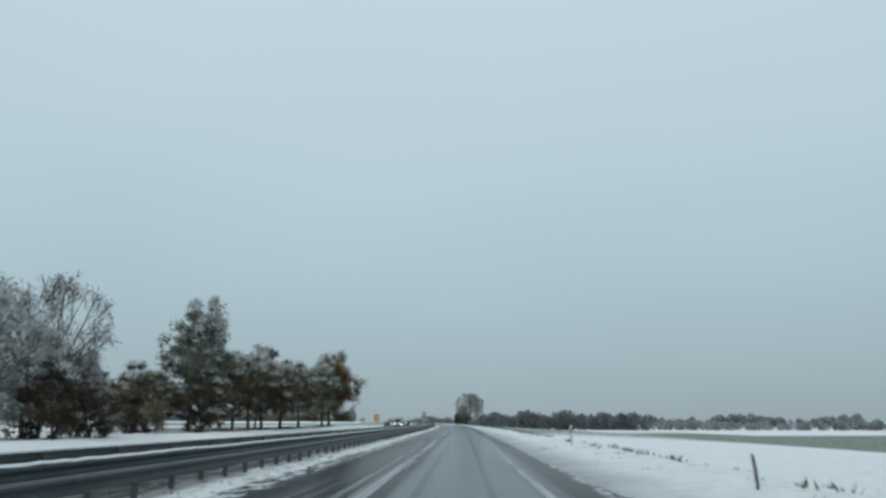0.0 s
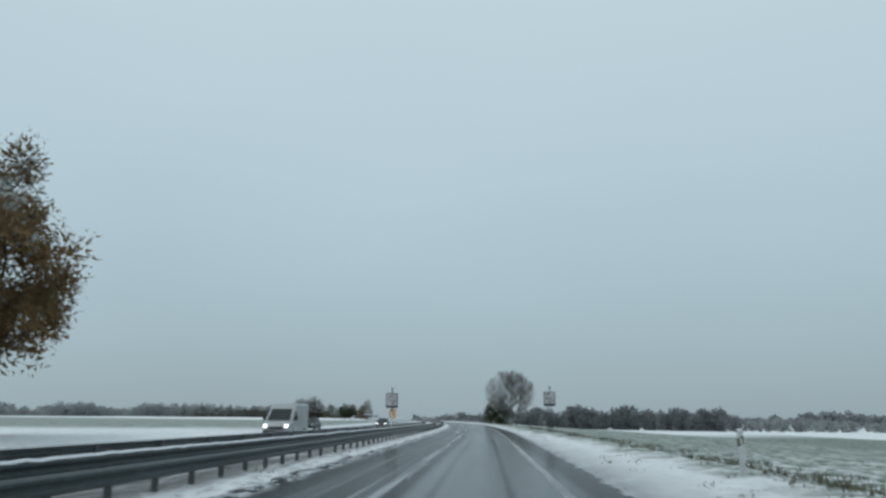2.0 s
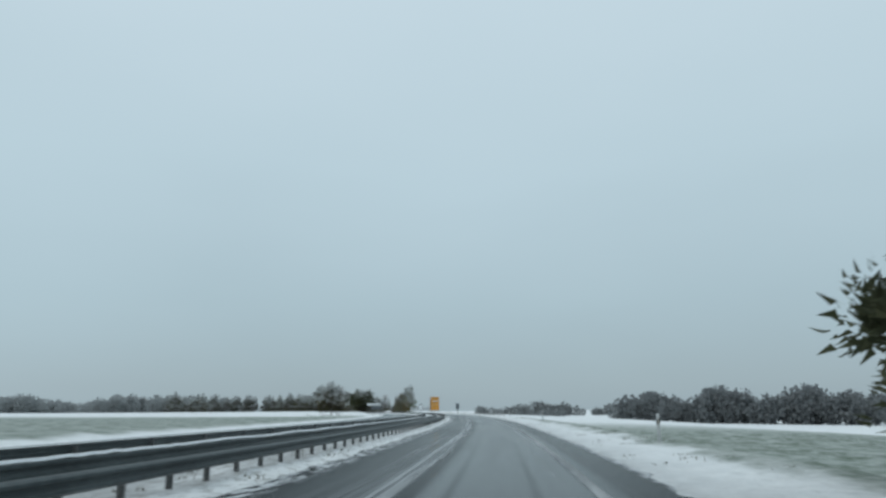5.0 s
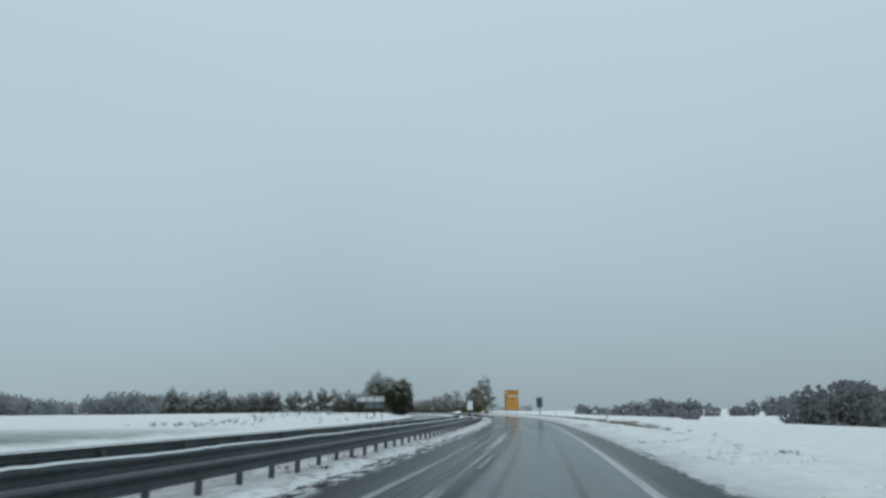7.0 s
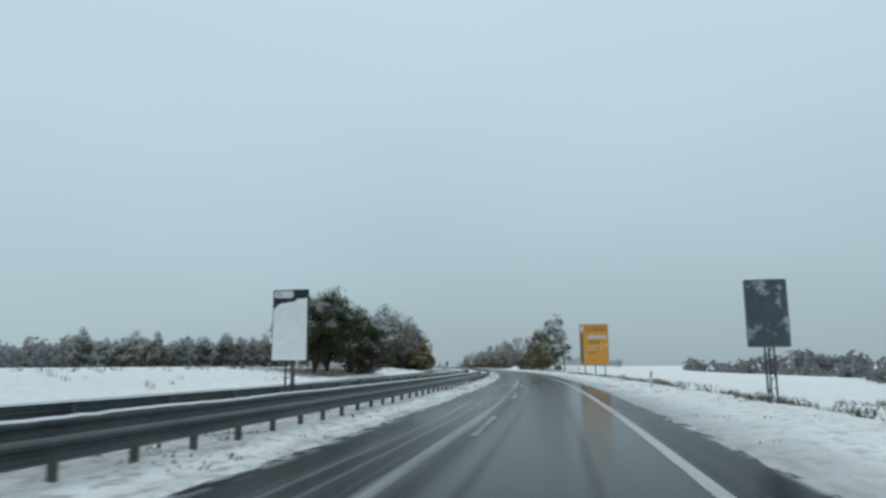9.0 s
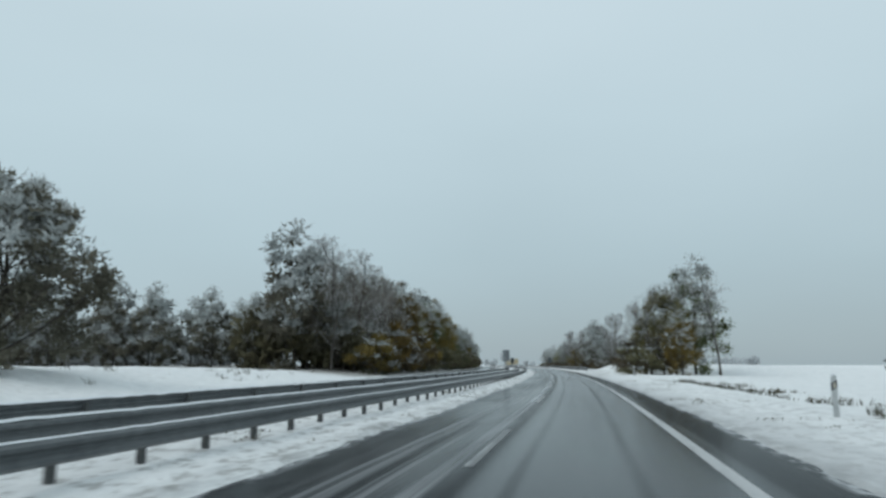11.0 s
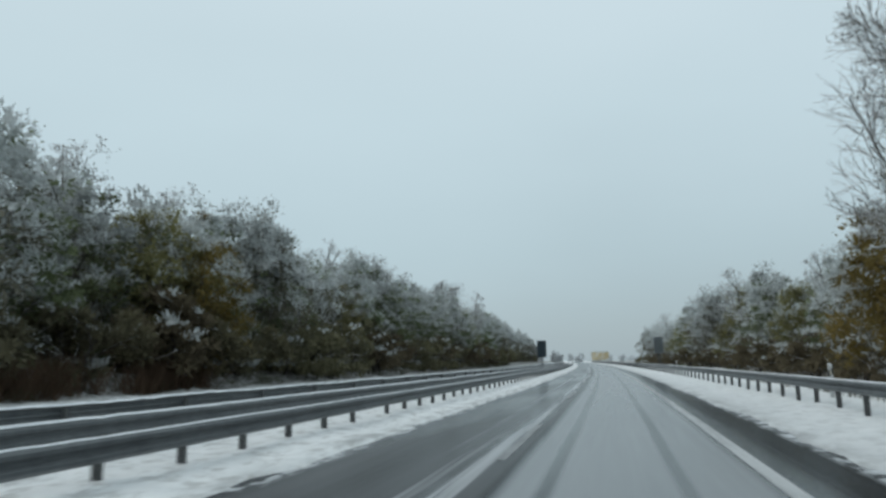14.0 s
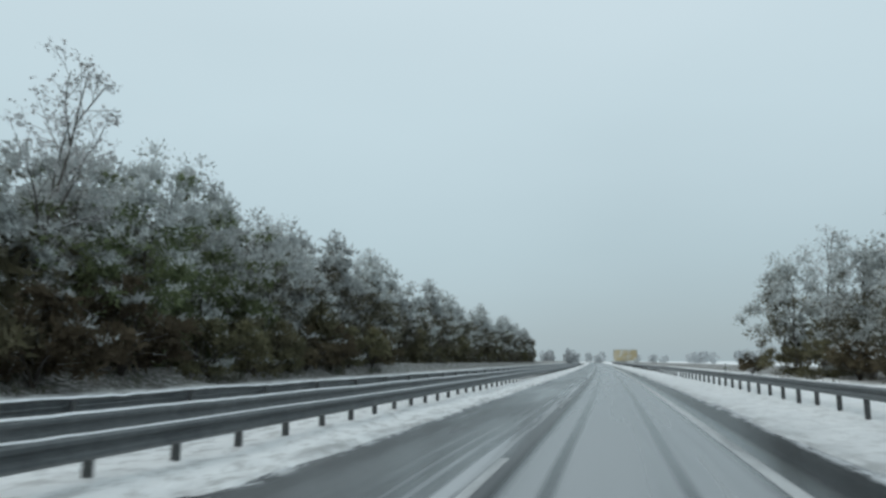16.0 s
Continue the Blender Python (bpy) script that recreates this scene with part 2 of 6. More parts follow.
    left_crop = math_node(t, "MULTIPLY", band(t, d, -420, -360, -25.5, -23.6), math_node(t, "MULTIPLY", band(t, s, 192, 225, 9000, 9001), band(t, reach, -9000, -8999, 475, 515)))
    crop = math_node(t, "MAXIMUM", crop, math_node(t, "MULTIPLY", left_crop, 0.85))
    green = mix_colour(t, fine, (0.085, 0.125, 0.085), (0.155, 0.20, 0.155))
    patch = ramp_node(t, noise_node(t, uv, 0.5, 5, 0.7), [(0.0, 0.45), (0.42, 0.75), (0.58, 1.0), (1.0, 1.0)])
    mottle = ramp_node(t, noise_node(t, scaled(t, uv, 1.0, 0.6), 1.0, 6, 0.7), [(0.0, 1.0), (0.44, 0.9), (0.54, 0.0), (1.0, 0.0)])
    thin = math_node(t, "SUBTRACT", 1.0, math_node(t, "MULTIPLY", mottle, math_node(t, "MULTIPLY", band(t, d, 0, 1, 40, 70), math_node(t, "ADD", 0.25, math_node(t, "MULTIPLY", band(t, s, 60, 61, 160, 200), 0.6)))))
    colour = mix_colour(t, math_node(t, "MULTIPLY", math_node(t, "MULTIPLY", crop, patch), thin), colour, green)
    # brown slush thrown onto the edges of the verges
    slush = math_node(t, "MAXIMUM", band(t, d, 2.8, 2.95, 3.1, 3.7), band(t, d, -5.3, -4.8, -4.4, -4.1))
    slush = math_node(t, "MULTIPLY", slush, ramp_node(t, noise_node(t, scaled(t, uv, 1.6, 0.5), 1.0, 5, 0.65), [(0.0, 0.0), (0.42, 0.1), (0.62, 0.75), (1.0, 0.8)]))
    colour = mix_colour(t, slush, colour, (0.30, 0.315, 0.32))
    churned = math_node(t, "MULTIPLY", band(t, d, -8.5, -7.5, -6.1, -5.7), math_node(t, "SUBTRACT", band(t, s, -500, -400, 650, 720), math_node(t, "MULTIPLY", band(t, s, 150, 200, 900, 901), 0.45)))
    churned = math_node(t, "MULTIPLY", churned, ramp_node(t, noise_node(t, scaled(t, uv, 1.6, 0.2), 1.0, 5, 0.65), [(0.0, 0.0), (0.38, 0.1), (0.52, 0.8), (1.0, 0.9)]))
    colour = mix_colour(t, churned, colour, (0.13, 0.135, 0.135))
    soaked = math_node(t, "MULTIPLY", band(t, d, -9.2, -8.6, -6.5, -6.15), band(t, s, -500, -400, 105, 190))
    soaked = math_node(t, "MULTIPLY", soaked, ramp_node(t, noise_node(t, scaled(t, uv, 1.3, 0.16), 1.0, 5, 0.6), [(0.0, 0.35), (0.40, 0.75), (0.52, 1.0), (1.0, 1.0)]))
    colour = mix_colour(t, soaked, colour, (0.05, 0.054, 0.056))
    earth = math_node(t, "MULTIPLY", math_node(t, "MULTIPLY", band(t, s, 78, 90, 165, 178), band(t, d, -60, -50, -28, -26)), ramp_node(t, noise_node(t, scaled(t, uv, 0.35, 0.14), 1.0, 5, 0.65), [(0.0, 0.1), (0.38, 0.3), (0.52, 0.92), (1.0, 1.0)]))
    colour = mix_colour(t, earth, colour, (0.085, 0.075, 0.058))
    specks = math_node(t, "MULTIPLY", ramp_node(t, noise_node(t, scaled(t, uv, 3.2, 1.7), 1.0, 6, 0.7), [(0.0, 0.0), (0.50, 0.0), (0.60, 0.65), (1.0, 0.8)]), math_node(t, "ADD", band(t, d, -11, -10, 0, 1), math_node(t, "MULTIPLY", band(t, d, 1, 2, 5.5, 7), math_node(t, "ADD", 0.15, math_node(t, "MULTIPLY", band(t, s, 480, 560, 3000, 3001), 0.45)))))
    specks = math_node(t, "MULTIPLY", specks, math_node(t, "SUBTRACT", 1.0, math_node(t, "MULTIPLY", band(t, s, 740, 800, 3000, 3001), 0.3)))
    colour = mix_colour(t, specks, colour, (0.27, 0.275, 0.265))
    # grey spray from the traffic on the outer verge
    spray = math_node(t, "MULTIPLY", band(t, d, 2.7, 2.9, 3.3, 5.1), math_node(t, "ADD", math_node(t, "SUBTRACT", 0.78, math_node(t, "MULTIPLY", band(t, s, 130, 200, 5000, 5001), 0.42)), math_node(t, "MULTIPLY", band(t, s, 470, 560, 700, 780), 0.3)))
    spray = math_node(t, "MULTIPLY", spray, ramp_node(t, noise_node(t, scaled(t, uv, 0.7, 0.25), 1.0, 5, 0.6), [(0.0, 0.3), (0.4, 0.6), (0.6, 1.0), (1.0, 1.0)]))
    colour = mix_colour(t, spray, colour, (0.34, 0.36, 0.375))
    t.links.new(colour, b.inputs["Base Color"])
    b.inputs["Roughness"].default_value = 0.75
    b.inputs["Specular IOR Level"].default_value = 0.25
    bump(t, b, math_node(t, "ADD", fine, math_node(t, "MULTIPLY", noise_node(t, uv, 9.0, 4), 0.4)), 0.7, 0.10)
    return m


def make_road_material(own):
    m, t, b = material("wet_asphalt_with_slush")
    uv, d, s = road_uv(t)
    streak = noise_node(t, scaled(t, uv, 4.2, 0.045), 1.0, 5, 0.62)
    broad = noise_node(t, scaled(t, uv, 0.8, 0.03), 1.0, 4, 0.55)
    grain = noise_node(t, uv, 28.0, 4, 0.7)
    asphalt = mix_colour(t, grain, (0.011, 0.0137, 0.0152), (0.038, 0.043, 0.0465))
    if own:
        # slush film over the driven lane, thinner in the two wheel tracks; streaks of snow by the lane line
        waver = math_node(t, "MULTIPLY", math_node(t, "SUBTRACT", noise_node(t, scaled(t, s, 0.045, 0.0, 0.0), 1.0, 3), 0.5), 0.22)
        shift = math_node(t, "MULTIPLY", band(t, s, 400, 540, 650, 780), 0.24)
        wd = math_node(t, "ADD", d, math_node(t, "ADD", waver, shift))
        lane = band(t, wd, -1.56, -1.36, 1.4, 1.75)
        tracks = math_node(t, "MAXIMUM", band(t, wd, -1.12, -0.99, -0.93, -0.80), band(t, wd, 0.46, 0.58, 0.64, 0.76))
        tracks = math_node(t, "MULTIPLY", tracks, ramp_node(t, noise_node(t, scaled(t, uv, 1.5, 0.08), 1.0, 4), [(0.0, 0.3), (0.4, 0.7), (0.6, 1.0), (1.0, 1.0)]))
        film = math_node(t, "MULTIPLY", lane, math_node(t, "SUBTRACT", 0.24, math_node(t, "MULTIPLY", tracks, 0.20)))
        film = math_node(t, "MULTIPLY", film, math_node(t, "ADD", math_node(t, "SUBTRACT", math_node(t, "SUBTRACT", 0.80, math_node(t, "MULTIPLY", band(t, s, 150, 220, 400, 500), 0.30)), math_node(t, "MULTIPLY", band(t, s, 430, 540, 700, 780), 0.66)), math_node(t, "ADD", math_node(t, "MULTIPLY", band(t, s, 715, 790, 3000, 3001), 0.55), math_node(t, "MULTIPLY", band(t, s, 900, 960, 3000, 3001), 0.5))))
        film = math_node(t, "MULTIPLY", film, ramp_node(t, broad, [(0.0, 0.35), (0.35, 0.7), (0.65, 1.05), (1.0, 1.2)]))
        broken = noise_node(t, scaled(t, uv, 2.4, 0.035), 1.0, 5, 0.65)
        strip = t.nodes.new("ShaderNodeCombineXYZ")
        t.links.new(math_node(t, "ADD", wd, math_node(t, "MULTIPLY", waver, 1.5)), strip.inputs[0])
        t.links.new(s, strip.inputs[1])
        fine_lines = noise_node(t, scaled(t, strip.outputs[0], 3.6, 0.016), 1.0, 3, 0.55)
        lines = math_node(t, "MULTIPLY", band(t, wd, -2.25, -2.12, -1.95, -1.84), ramp_node(t, broken, [(0.0, 0.0), (0.38, 0.05), (0.56, 0.65), (1.0, 0.9)]))
        more = math_node(t, "MULTIPLY", ramp_node(t, fine_lines, [(0.0, 0.0), (0.5, 0.0), (0.60, 0.42), (0.70, 0.6), (1.0, 0.65)]), ramp_node(t, broken, [(0.0, 0.1), (0.35, 0.3), (0.6, 1.0), (1.0, 1.0)]))
        more = math_node(t, "MULTIPLY", math_node(t, "MULTIPLY", more, band(t, wd, -3.6, -3.2, -2.2, -1.9)), math_node(t, "ADD", 1.0, math_node(t, "MULTIPLY", band(t, s, 150, 220, 430, 520), 0.3)))
        second = math_node(t, "MULTIPLY", band(t, d, -4.0, -3.5, -2.0, -1.7), ramp_node(t, streak, [(0.0, 0.0), (0.45, 0.0), (0.62, 0.12), (0.8, 0.45), (1.0, 0.5)]))
        hard = math_node(t, "MULTIPLY", band(t, d, 1.8, 1.95, 2.6, 3.1), ramp_node(t, streak, [(0.0, 0.0), (0.5, 0.02), (0.7, 0.08), (1.0, 0.2)]))
        ruts = math_node(t, "MULTIPLY", band(t, d, 0.95, 1.25, 1.6, 1.95), ramp_node(t, broken, [(0.0, 0.0), (0.45, 0.02), (0.7, 0.4), (1.0, 0.6)]))
        ruts = math_node(t, "MULTIPLY", ruts, band(t, s, -500, -400, 420, 520))
        thaw = math_node(t, "SUBTRACT", 1.0, math_node(t, "MULTIPLY", band(t, s, 470, 560, 720, 800), 0.35))
        lines, more, second = (math_node(t, "MULTIPLY", q, thaw) for q in (lines, more, second))
        wet = math_node(t, "MAXIMUM", math_node(t, "MAXIMUM", film, math_node(t, "MAXIMUM", lines, more)), math_node(t, "MAXIMUM", second, math_node(t, "MAXIMUM", hard, ruts)))
        rim_d = math_node(t, "SUBTRACT", d, math_node(t, "MULTIPLY", band(t, s, 150, 220, 420, 500), 0.22))
        edge = math_node(t, "MULTIPLY", band(t, rim_d, 2.85, 3.1, 5, 6), ramp_node(t, streak, [(0.0, 0.0), (0.4, 0.1), (0.6, 0.7), (1.0, 0.9)]))
        wet = math_node(t, "MAXIMUM", wet, edge)
        crumbs = ramp_node(t, noise_node(t, scaled(t, uv, 2.6, 1.1), 1.0, 6, 0.65), [(0.0, 0.0), (0.46, 0.0), (0.56, 0.9), (1.0, 1.0)])
        grey = math_node(t, "MULTIPLY", band(t, d, -5.5, -4.5, -1.7, -1.5), math_node(t, "MULTIPLY", band(t, s, 850, 940, 3000, 3001), ramp_node(t, broad, [(0.0, 0.02), (0.35, 0.09), (0.65, 0.18), (1.0, 0.22)])))
        wet = math_node(t, "MAXIMUM", wet, grey)
        rims = math_node(t, "MAXIMUM", band(t, rim_d, 2.75, 3.05, 5, 6), band(t, d, -6, -5.5, -4.75, -4.15))
        wet = math_node(t, "MAXIMUM", wet, math_node(t, "MULTIPLY", rims, crumbs))
    else:
        wet = ramp_node(t, streak, [(0.0, 0.02), (0.45, 0.08), (0.65, 0.35), (1.0, 0.6)])
    colour = mix_colour(t, wet, asphalt, (0.60, 0.635, 0.66))
    t.links.new(colour, b.inputs["Base Color"])
    rough = math_node(t, "ADD", math_node(t, "MULTIPLY", wet, 0.35), ramp_node(t, broad, [(0.0, 0.07), (0.5, 0.13), (1.0, 0.24)]))
    t.links.new(rough, b.inputs["Roughness"])
    if own:
        # a film of water: smooth over the driven lane and in puddles of the other one, broken up on the rough shoulder
        pool = ramp_node(t, noise_node(t, scaled(t, uv, 0.55, 0.07), 1.0, 4, 0.55), [(0.0, 0.0), (0.46, 0.06), (0.60, 0.8), (1.0, 1.0)])
        other = math_node(t, "MULTIPLY", band(t, d, -5.2, -4.6, -2.2, -1.7), math_node(t, "MULTIPLY", pool, band(t, s, 560, 640, 3000, 3001)))
        water = math_node(t, "MAXIMUM", math_node(t, "MULTIPLY", band(t, wd, -1.6, -1.2, 1.7, 2.3), math_node(t, "SUBTRACT", 1.0, math_node(t, "MULTIPLY", tracks, 0.65))), math_node(t, "MULTIPLY", other, 0.8))
        late = math_node(t, "ADD", math_node(t, "SUBTRACT", 0.042, math_node(t, "MULTIPLY", band(t, s, 150, 220, 400, 500), 0.012)), math_node(t, "ADD", math_node(t, "MULTIPLY", band(t, s, 430, 540, 690, 770), -0.017), math_node(t, "MULTIPLY", band(t, s, 690, 790, 3000, 3001), 0.09)))
        t.links.new(math_node(t, "ADD", 0.004, math_node(t, "MULTIPLY", water, late)), b.inputs["Specular IOR Level"])
    else:
        b.inputs["Specular IOR Level"].default_value = 0.10
    bump(t, b, math_node(t, "ADD", grain, math_node(t, "MULTIPLY", wet, 1.5)), 0.05, 0.02)
    return m


def make_line_material(name, scraped):
    """Worn paint, scraped off in places and half under slush."""
    m, t, b = material(name)
    uv, d, s = road_uv(t)
    worn = noise_node(t, scaled(t, uv, 3.0, 0.22), 1.0, 6, 0.7)
    drift = noise_node(t, scaled(t, uv, 1.0, 0.03), 1.0, 4, 0.6)
    paint = mix_colour(t, noise_node(t, uv, 9.0, 4), (0.34, 0.355, 0.36), (0.54, 0.555, 0.56))
    bare = math_node(t, "ADD", math_node(t, "MULTIPLY", worn, 0.6), math_node(t, "MULTIPLY", drift, 0.4))
    bare = math_node(t, "ADD", bare, math_node(t, "SUBTRACT", math_node(t, "MULTIPLY", band(t, s, -500, -400, 400, 500), 0.08), 0.03))
    bare = math_node(t, "ADD", bare, math_node(t, "MULTIPLY", band(t, s, 170, 230, 380, 460), 0.06))
    bare = math_node(t, "ADD", bare, scraped)
    t.links.new(mix_colour(t, ramp_node(t, bare, [(0.46, 0.0), (0.64, 0.85)]), paint, (0.075, 0.08, 0.085)), b.inputs["Base Color"])
    b.inputs["Roughness"].default_value = 0.4
    b.inputs["Specular IOR Level"].default_value = 0.2
    return m


def plain(name, a, c, rough=0.6, metal=0.0, scale=6.0, relief=0.0, spec=0.5):
    """A surface of two near colours in an uneven mix, with a little relief."""
    m, t, b = material(name)
    co = t.nodes.new("ShaderNodeTexCoord").outputs["Object"]
    n = noise_node(t, co, scale, 5, 0.65)
    coarse = noise_node(t, co, scale * 0.13, 3, 0.5)
    f = ramp_node(t, math_node(t, "ADD", math_node(t, "MULTIPLY", n, 0.6), math_node(t, "MULTIPLY", coarse, 0.4)), [(0.32, 0.0), (0.68, 1.0)])
    t.links.new(mix_colour(t, f, a, c), b.inputs["Base Color"])
    b.inputs["Roughness"].default_value = rough
    b.inputs["Metallic"].default_value = metal
    b.inputs["Specular IOR Level"].default_value = spec
    if relief:
        bump(t, b, n, relief, 0.02)
    return m


def with_snow(name, a, c, low=0.35, high=0.75, amount=0.9, rough=0.8, scale=4.0, wind=None):
    """Bark with snow lying on what faces up."""
    m, t, b = material(name)
    co = t.nodes.new("ShaderNodeTexCoord").outputs["Object"]
    geo = t.nodes.new("ShaderNodeNewGeometry")
    colour = mix_colour(t, noise_node(t, co, scale, 4, 0.6), a, c)
    sep = t.nodes.new("ShaderNodeSeparateXYZ")
    t.links.new(geo.outputs["Normal"], sep.inputs[0])
    up = sep.outputs["Z"]
    if wind:
        # snow driven onto the windward side of upright stems
        dot = t.nodes.new("ShaderNodeVectorMath")
        dot.operation = "DOT_PRODUCT"
        dot.inputs[1].default_value = wind
        t.links.new(geo.outputs["Normal"], dot.inputs[0])
        up = math_node(t, "MAXIMUM", up, dot.outputs["Value"])
    up = math_node(t, "ADD", up, math_node(t, "SUBTRACT", noise_node(t, co, 0.45, 3), 0.5))
    f = ramp_node(t, up, [(low, 0.0), (high, amount)])
    t.links.new(mix_colour(t, f, colour, (0.74, 0.77, 0.79)), b.inputs["Base Color"])
    b.inputs["Roughness"].default_value = rough
    b.inputs["Specular IOR Level"].default_value = 0.2
    return m


def leaves_of(name, a, c, snow=0.4, size=0.55, hue=0.03, top=0.0, through=0.5):
    """Leaves in clumps of two colours; snow lies on whole clumps. snow: the share that is white."""
    m, t, b = material(name)
    co = t.nodes.new("ShaderNodeTexCoord").outputs["Object"]
    geo = t.nodes.new("ShaderNodeNewGeometry")
    info = t.nodes.new("ShaderNodeObjectInfo")
    island = geo.outputs["Random Per Island"]
    clump = math_node(t, "ADD", math_node(t, "MULTIPLY", noise_node(t, co, size, 3, 0.5), 0.85), math_node(t, "MULTIPLY", island, 0.15))
    colour = mix_colour(t, ramp_node(t, clump, [(0.3, 0.0), (0.7, 1.0)]), a, c)
    tint = node(t, "ShaderNodeHueSaturation", Saturation=1.0)
    t.links.new(colour, tint.inputs["Color"])
    t.links.new(math_node(t, "ADD", math_node(t, "MULTIPLY", info.outputs["Random"], hue), 0.5 - hue / 2), tint.inputs["Hue"])
    t.links.new(math_node(t, "ADD", math_node(t, "MULTIPLY", info.outputs["Random"], 0.4), 0.8), tint.inputs["Value"])
    sep = t.nodes.new("ShaderNodeSeparateXYZ")
    t.links.new(geo.outputs["Normal"], sep.inputs[0])
    rise = t.nodes.new("ShaderNodeSeparateXYZ")
    t.links.new(co, rise.inputs[0])
    upper = math_node(t, "MULTIPLY", math_node(t, "SUBTRACT", math_node(t, "MINIMUM", rise.outputs["Z"], 14.0), 6.0), top)
    flat = math_node(t, "ADD", upper, math_node(t, "MULTIPLY", math_node(t, "ABSOLUTE", sep.outputs["Z"]), 0.16))
    lying = math_node(t, "ADD", flat, math_node(t, "ADD", noise_node(t, co, size * 1.6, 3, 0.55), math_node(t, "MULTIPLY", island, 0.05)))
    f = ramp_node(t, lying, [(0.92 - 0.55 * snow, 0.0), (1.12 - 0.55 * snow, 0.8)])
    t.links.new(mix_colour(t, f, tint.outputs[0], (0.66, 0.685, 0.70)), b.inputs["Base Color"])
    b.inputs["Roughness"].default_value = 0.75
    b.inputs["Specular IOR Level"].default_value = 0.15
    # the shading follows the crown's round form more than each leaf's own tilt
    out = t.nodes.new("ShaderNodeVectorMath")
    out.operation = "MULTIPLY_ADD"
    out.inputs[1].default_value, out.inputs[2].default_value = (0.16, 0.16, 0.10), (0, 0, -0.25)
    t.links.new(co, out.inputs[0])
    both_n = t.nodes.new("ShaderNodeVectorMath")
    both_n.operation = "ADD"
    t.links.new(out.outputs[0], both_n.inputs[0])
    t.links.new(geo.outputs["Normal"], both_n.inputs[1])
    unit = t.nodes.new("ShaderNodeVectorMath")
    unit.operation = "NORMALIZE"
    t.links.new(both_n.outputs[0], unit.inputs[0])
    if top:
        t.links.new(unit.outputs[0], b.inputs["Normal"])
    glow = t.nodes.new("ShaderNodeBsdfTranslucent")
    t.links.new(b.inputs["Base Color"].links[0].from_socket, glow.inputs["Color"])
    both = node(t, "ShaderNodeMixShader", Fac=through)
    t.links.new(b.outputs[0], both.inputs[1])
    t.links.new(glow.outputs[0], both.inputs[2])
    t.links.new(both.outputs[0], t.nodes["Material Output"].inputs["Surface"])
    return m


def snowed_board(name, a, c, share, scale=1.4):
    """A sign sheet with driven snow stuck to it in blotches. share: how much of it is white."""
    m, t, b = material(name)
    co = t.nodes.new("ShaderNodeTexCoord").outputs["Object"]
    n = math_node(t, "ADD", math_node(t, "MULTIPLY", noise_node(t, co, scale, 5, 0.6), 0.8), math_node(t, "MULTIPLY", noise_node(t, co, scale * 6, 4, 0.6), 0.2))
    f = ramp_node(t, n, [(0.62 - 0.3 * share, 0.0), (0.74 - 0.3 * share, 0.85)])
    base = mix_colour(t, noise_node(t, co, 2.5, 4), a, c)
    t.links.new(mix_colour(t, f, base, (0.66, 0.70, 0.73)), b.inputs["Base Color"])
    t.links.new(math_node(t, "ADD", math_node(t, "MULTIPLY", f, 0.4), 0.35), b.inputs["Roughness"])
    bump(t, b, f, 0.4, 0.03)
    return m


GROUND = make_ground_material()
ROAD = make_road_material(True)
ROAD_BACK = make_road_material(False)
PAINT = make_line_material("worn_line_paint", 0.0)
PAINT_DASH = make_line_material("scraped_dash_paint", 0.13)
SNOW = plain("fresh_snow", (0.72, 0.76, 0.79), (0.86, 0.88, 0.90), 0.8, 0, 3.0, 0.5, 0.2)
STEEL = plain("weathered_galvanised_steel", (0.07, 0.08, 0.085), (0.15, 0.165, 0.17), 0.5, 0.3, 5.0, 0.1)
STEEL_WET = plain("wet_galvanised_steel", (0.034, 0.044, 0.0455), (0.077, 0.095, 0.098), 0.45, 0.2, 5.0, 0.1, 0.3)
STEEL_POST = plain("dirty_galvanised_steel", (0.05, 0.054, 0.055), (0.105, 0.11, 0.11), 0.6, 0.2, 7.0, 0.1)
PLASTIC = plain("grimy_white_plastic", (0.38, 0.40, 0.41), (0.58, 0.60, 0.60), 0.45, 0, 5.0)
BLACK = plain("black_plastic", (0.02, 0.02, 0.022), (0.04, 0.04, 0.042), 0.5, 0, 8.0)
REFLECTOR = plain("reflector", (0.45, 0.42, 0.35), (0.6, 0.58, 0.5), 0.15, 0, 20.0)
STAKE = plain("weathered_grey_wood", (0.06, 0.058, 0.055), (0.17, 0.165, 0.155), 0.85, 0, 9.0, 0.4)
SIGN_WHITE = plain("white_sign_sheet", (0.60, 0.63, 0.65), (0.74, 0.76, 0.77), 0.4, 0, 2.0)
SIGN_RED = plain("dull_red_sign_sheet", (0.16, 0.035, 0.04), (0.26, 0.06, 0.06), 0.5, 0, 3.0)
SIGN_BACK = plain("grey_sign_back", (0.10, 0.12, 0.135), (0.16, 0.18, 0.195), 0.5, 0.2, 1.5)
SIGN_DARK = plain("dark_blue_grey_sheet", (0.016, 0.028, 0.036), (0.04, 0.055, 0.065), 0.6, 0, 1.2, spec=0.15)
MAST = plain("dark_steel_tube", (0.045, 0.05, 0.055), (0.09, 0.10, 0.105), 0.5, 0.5, 6.0)
BARK = with_snow("snowed_bark", (0.035, 0.03, 0.026), (0.095, 0.083, 0.07), 0.35, 0.85, 0.85, 0.85, 5.0)
BARK_GREY = with_snow("snowed_grey_bark", (0.06, 0.055, 0.05), (0.15, 0.135, 0.12), 0.20, 0.75, 0.9, 0.85, 5.0)
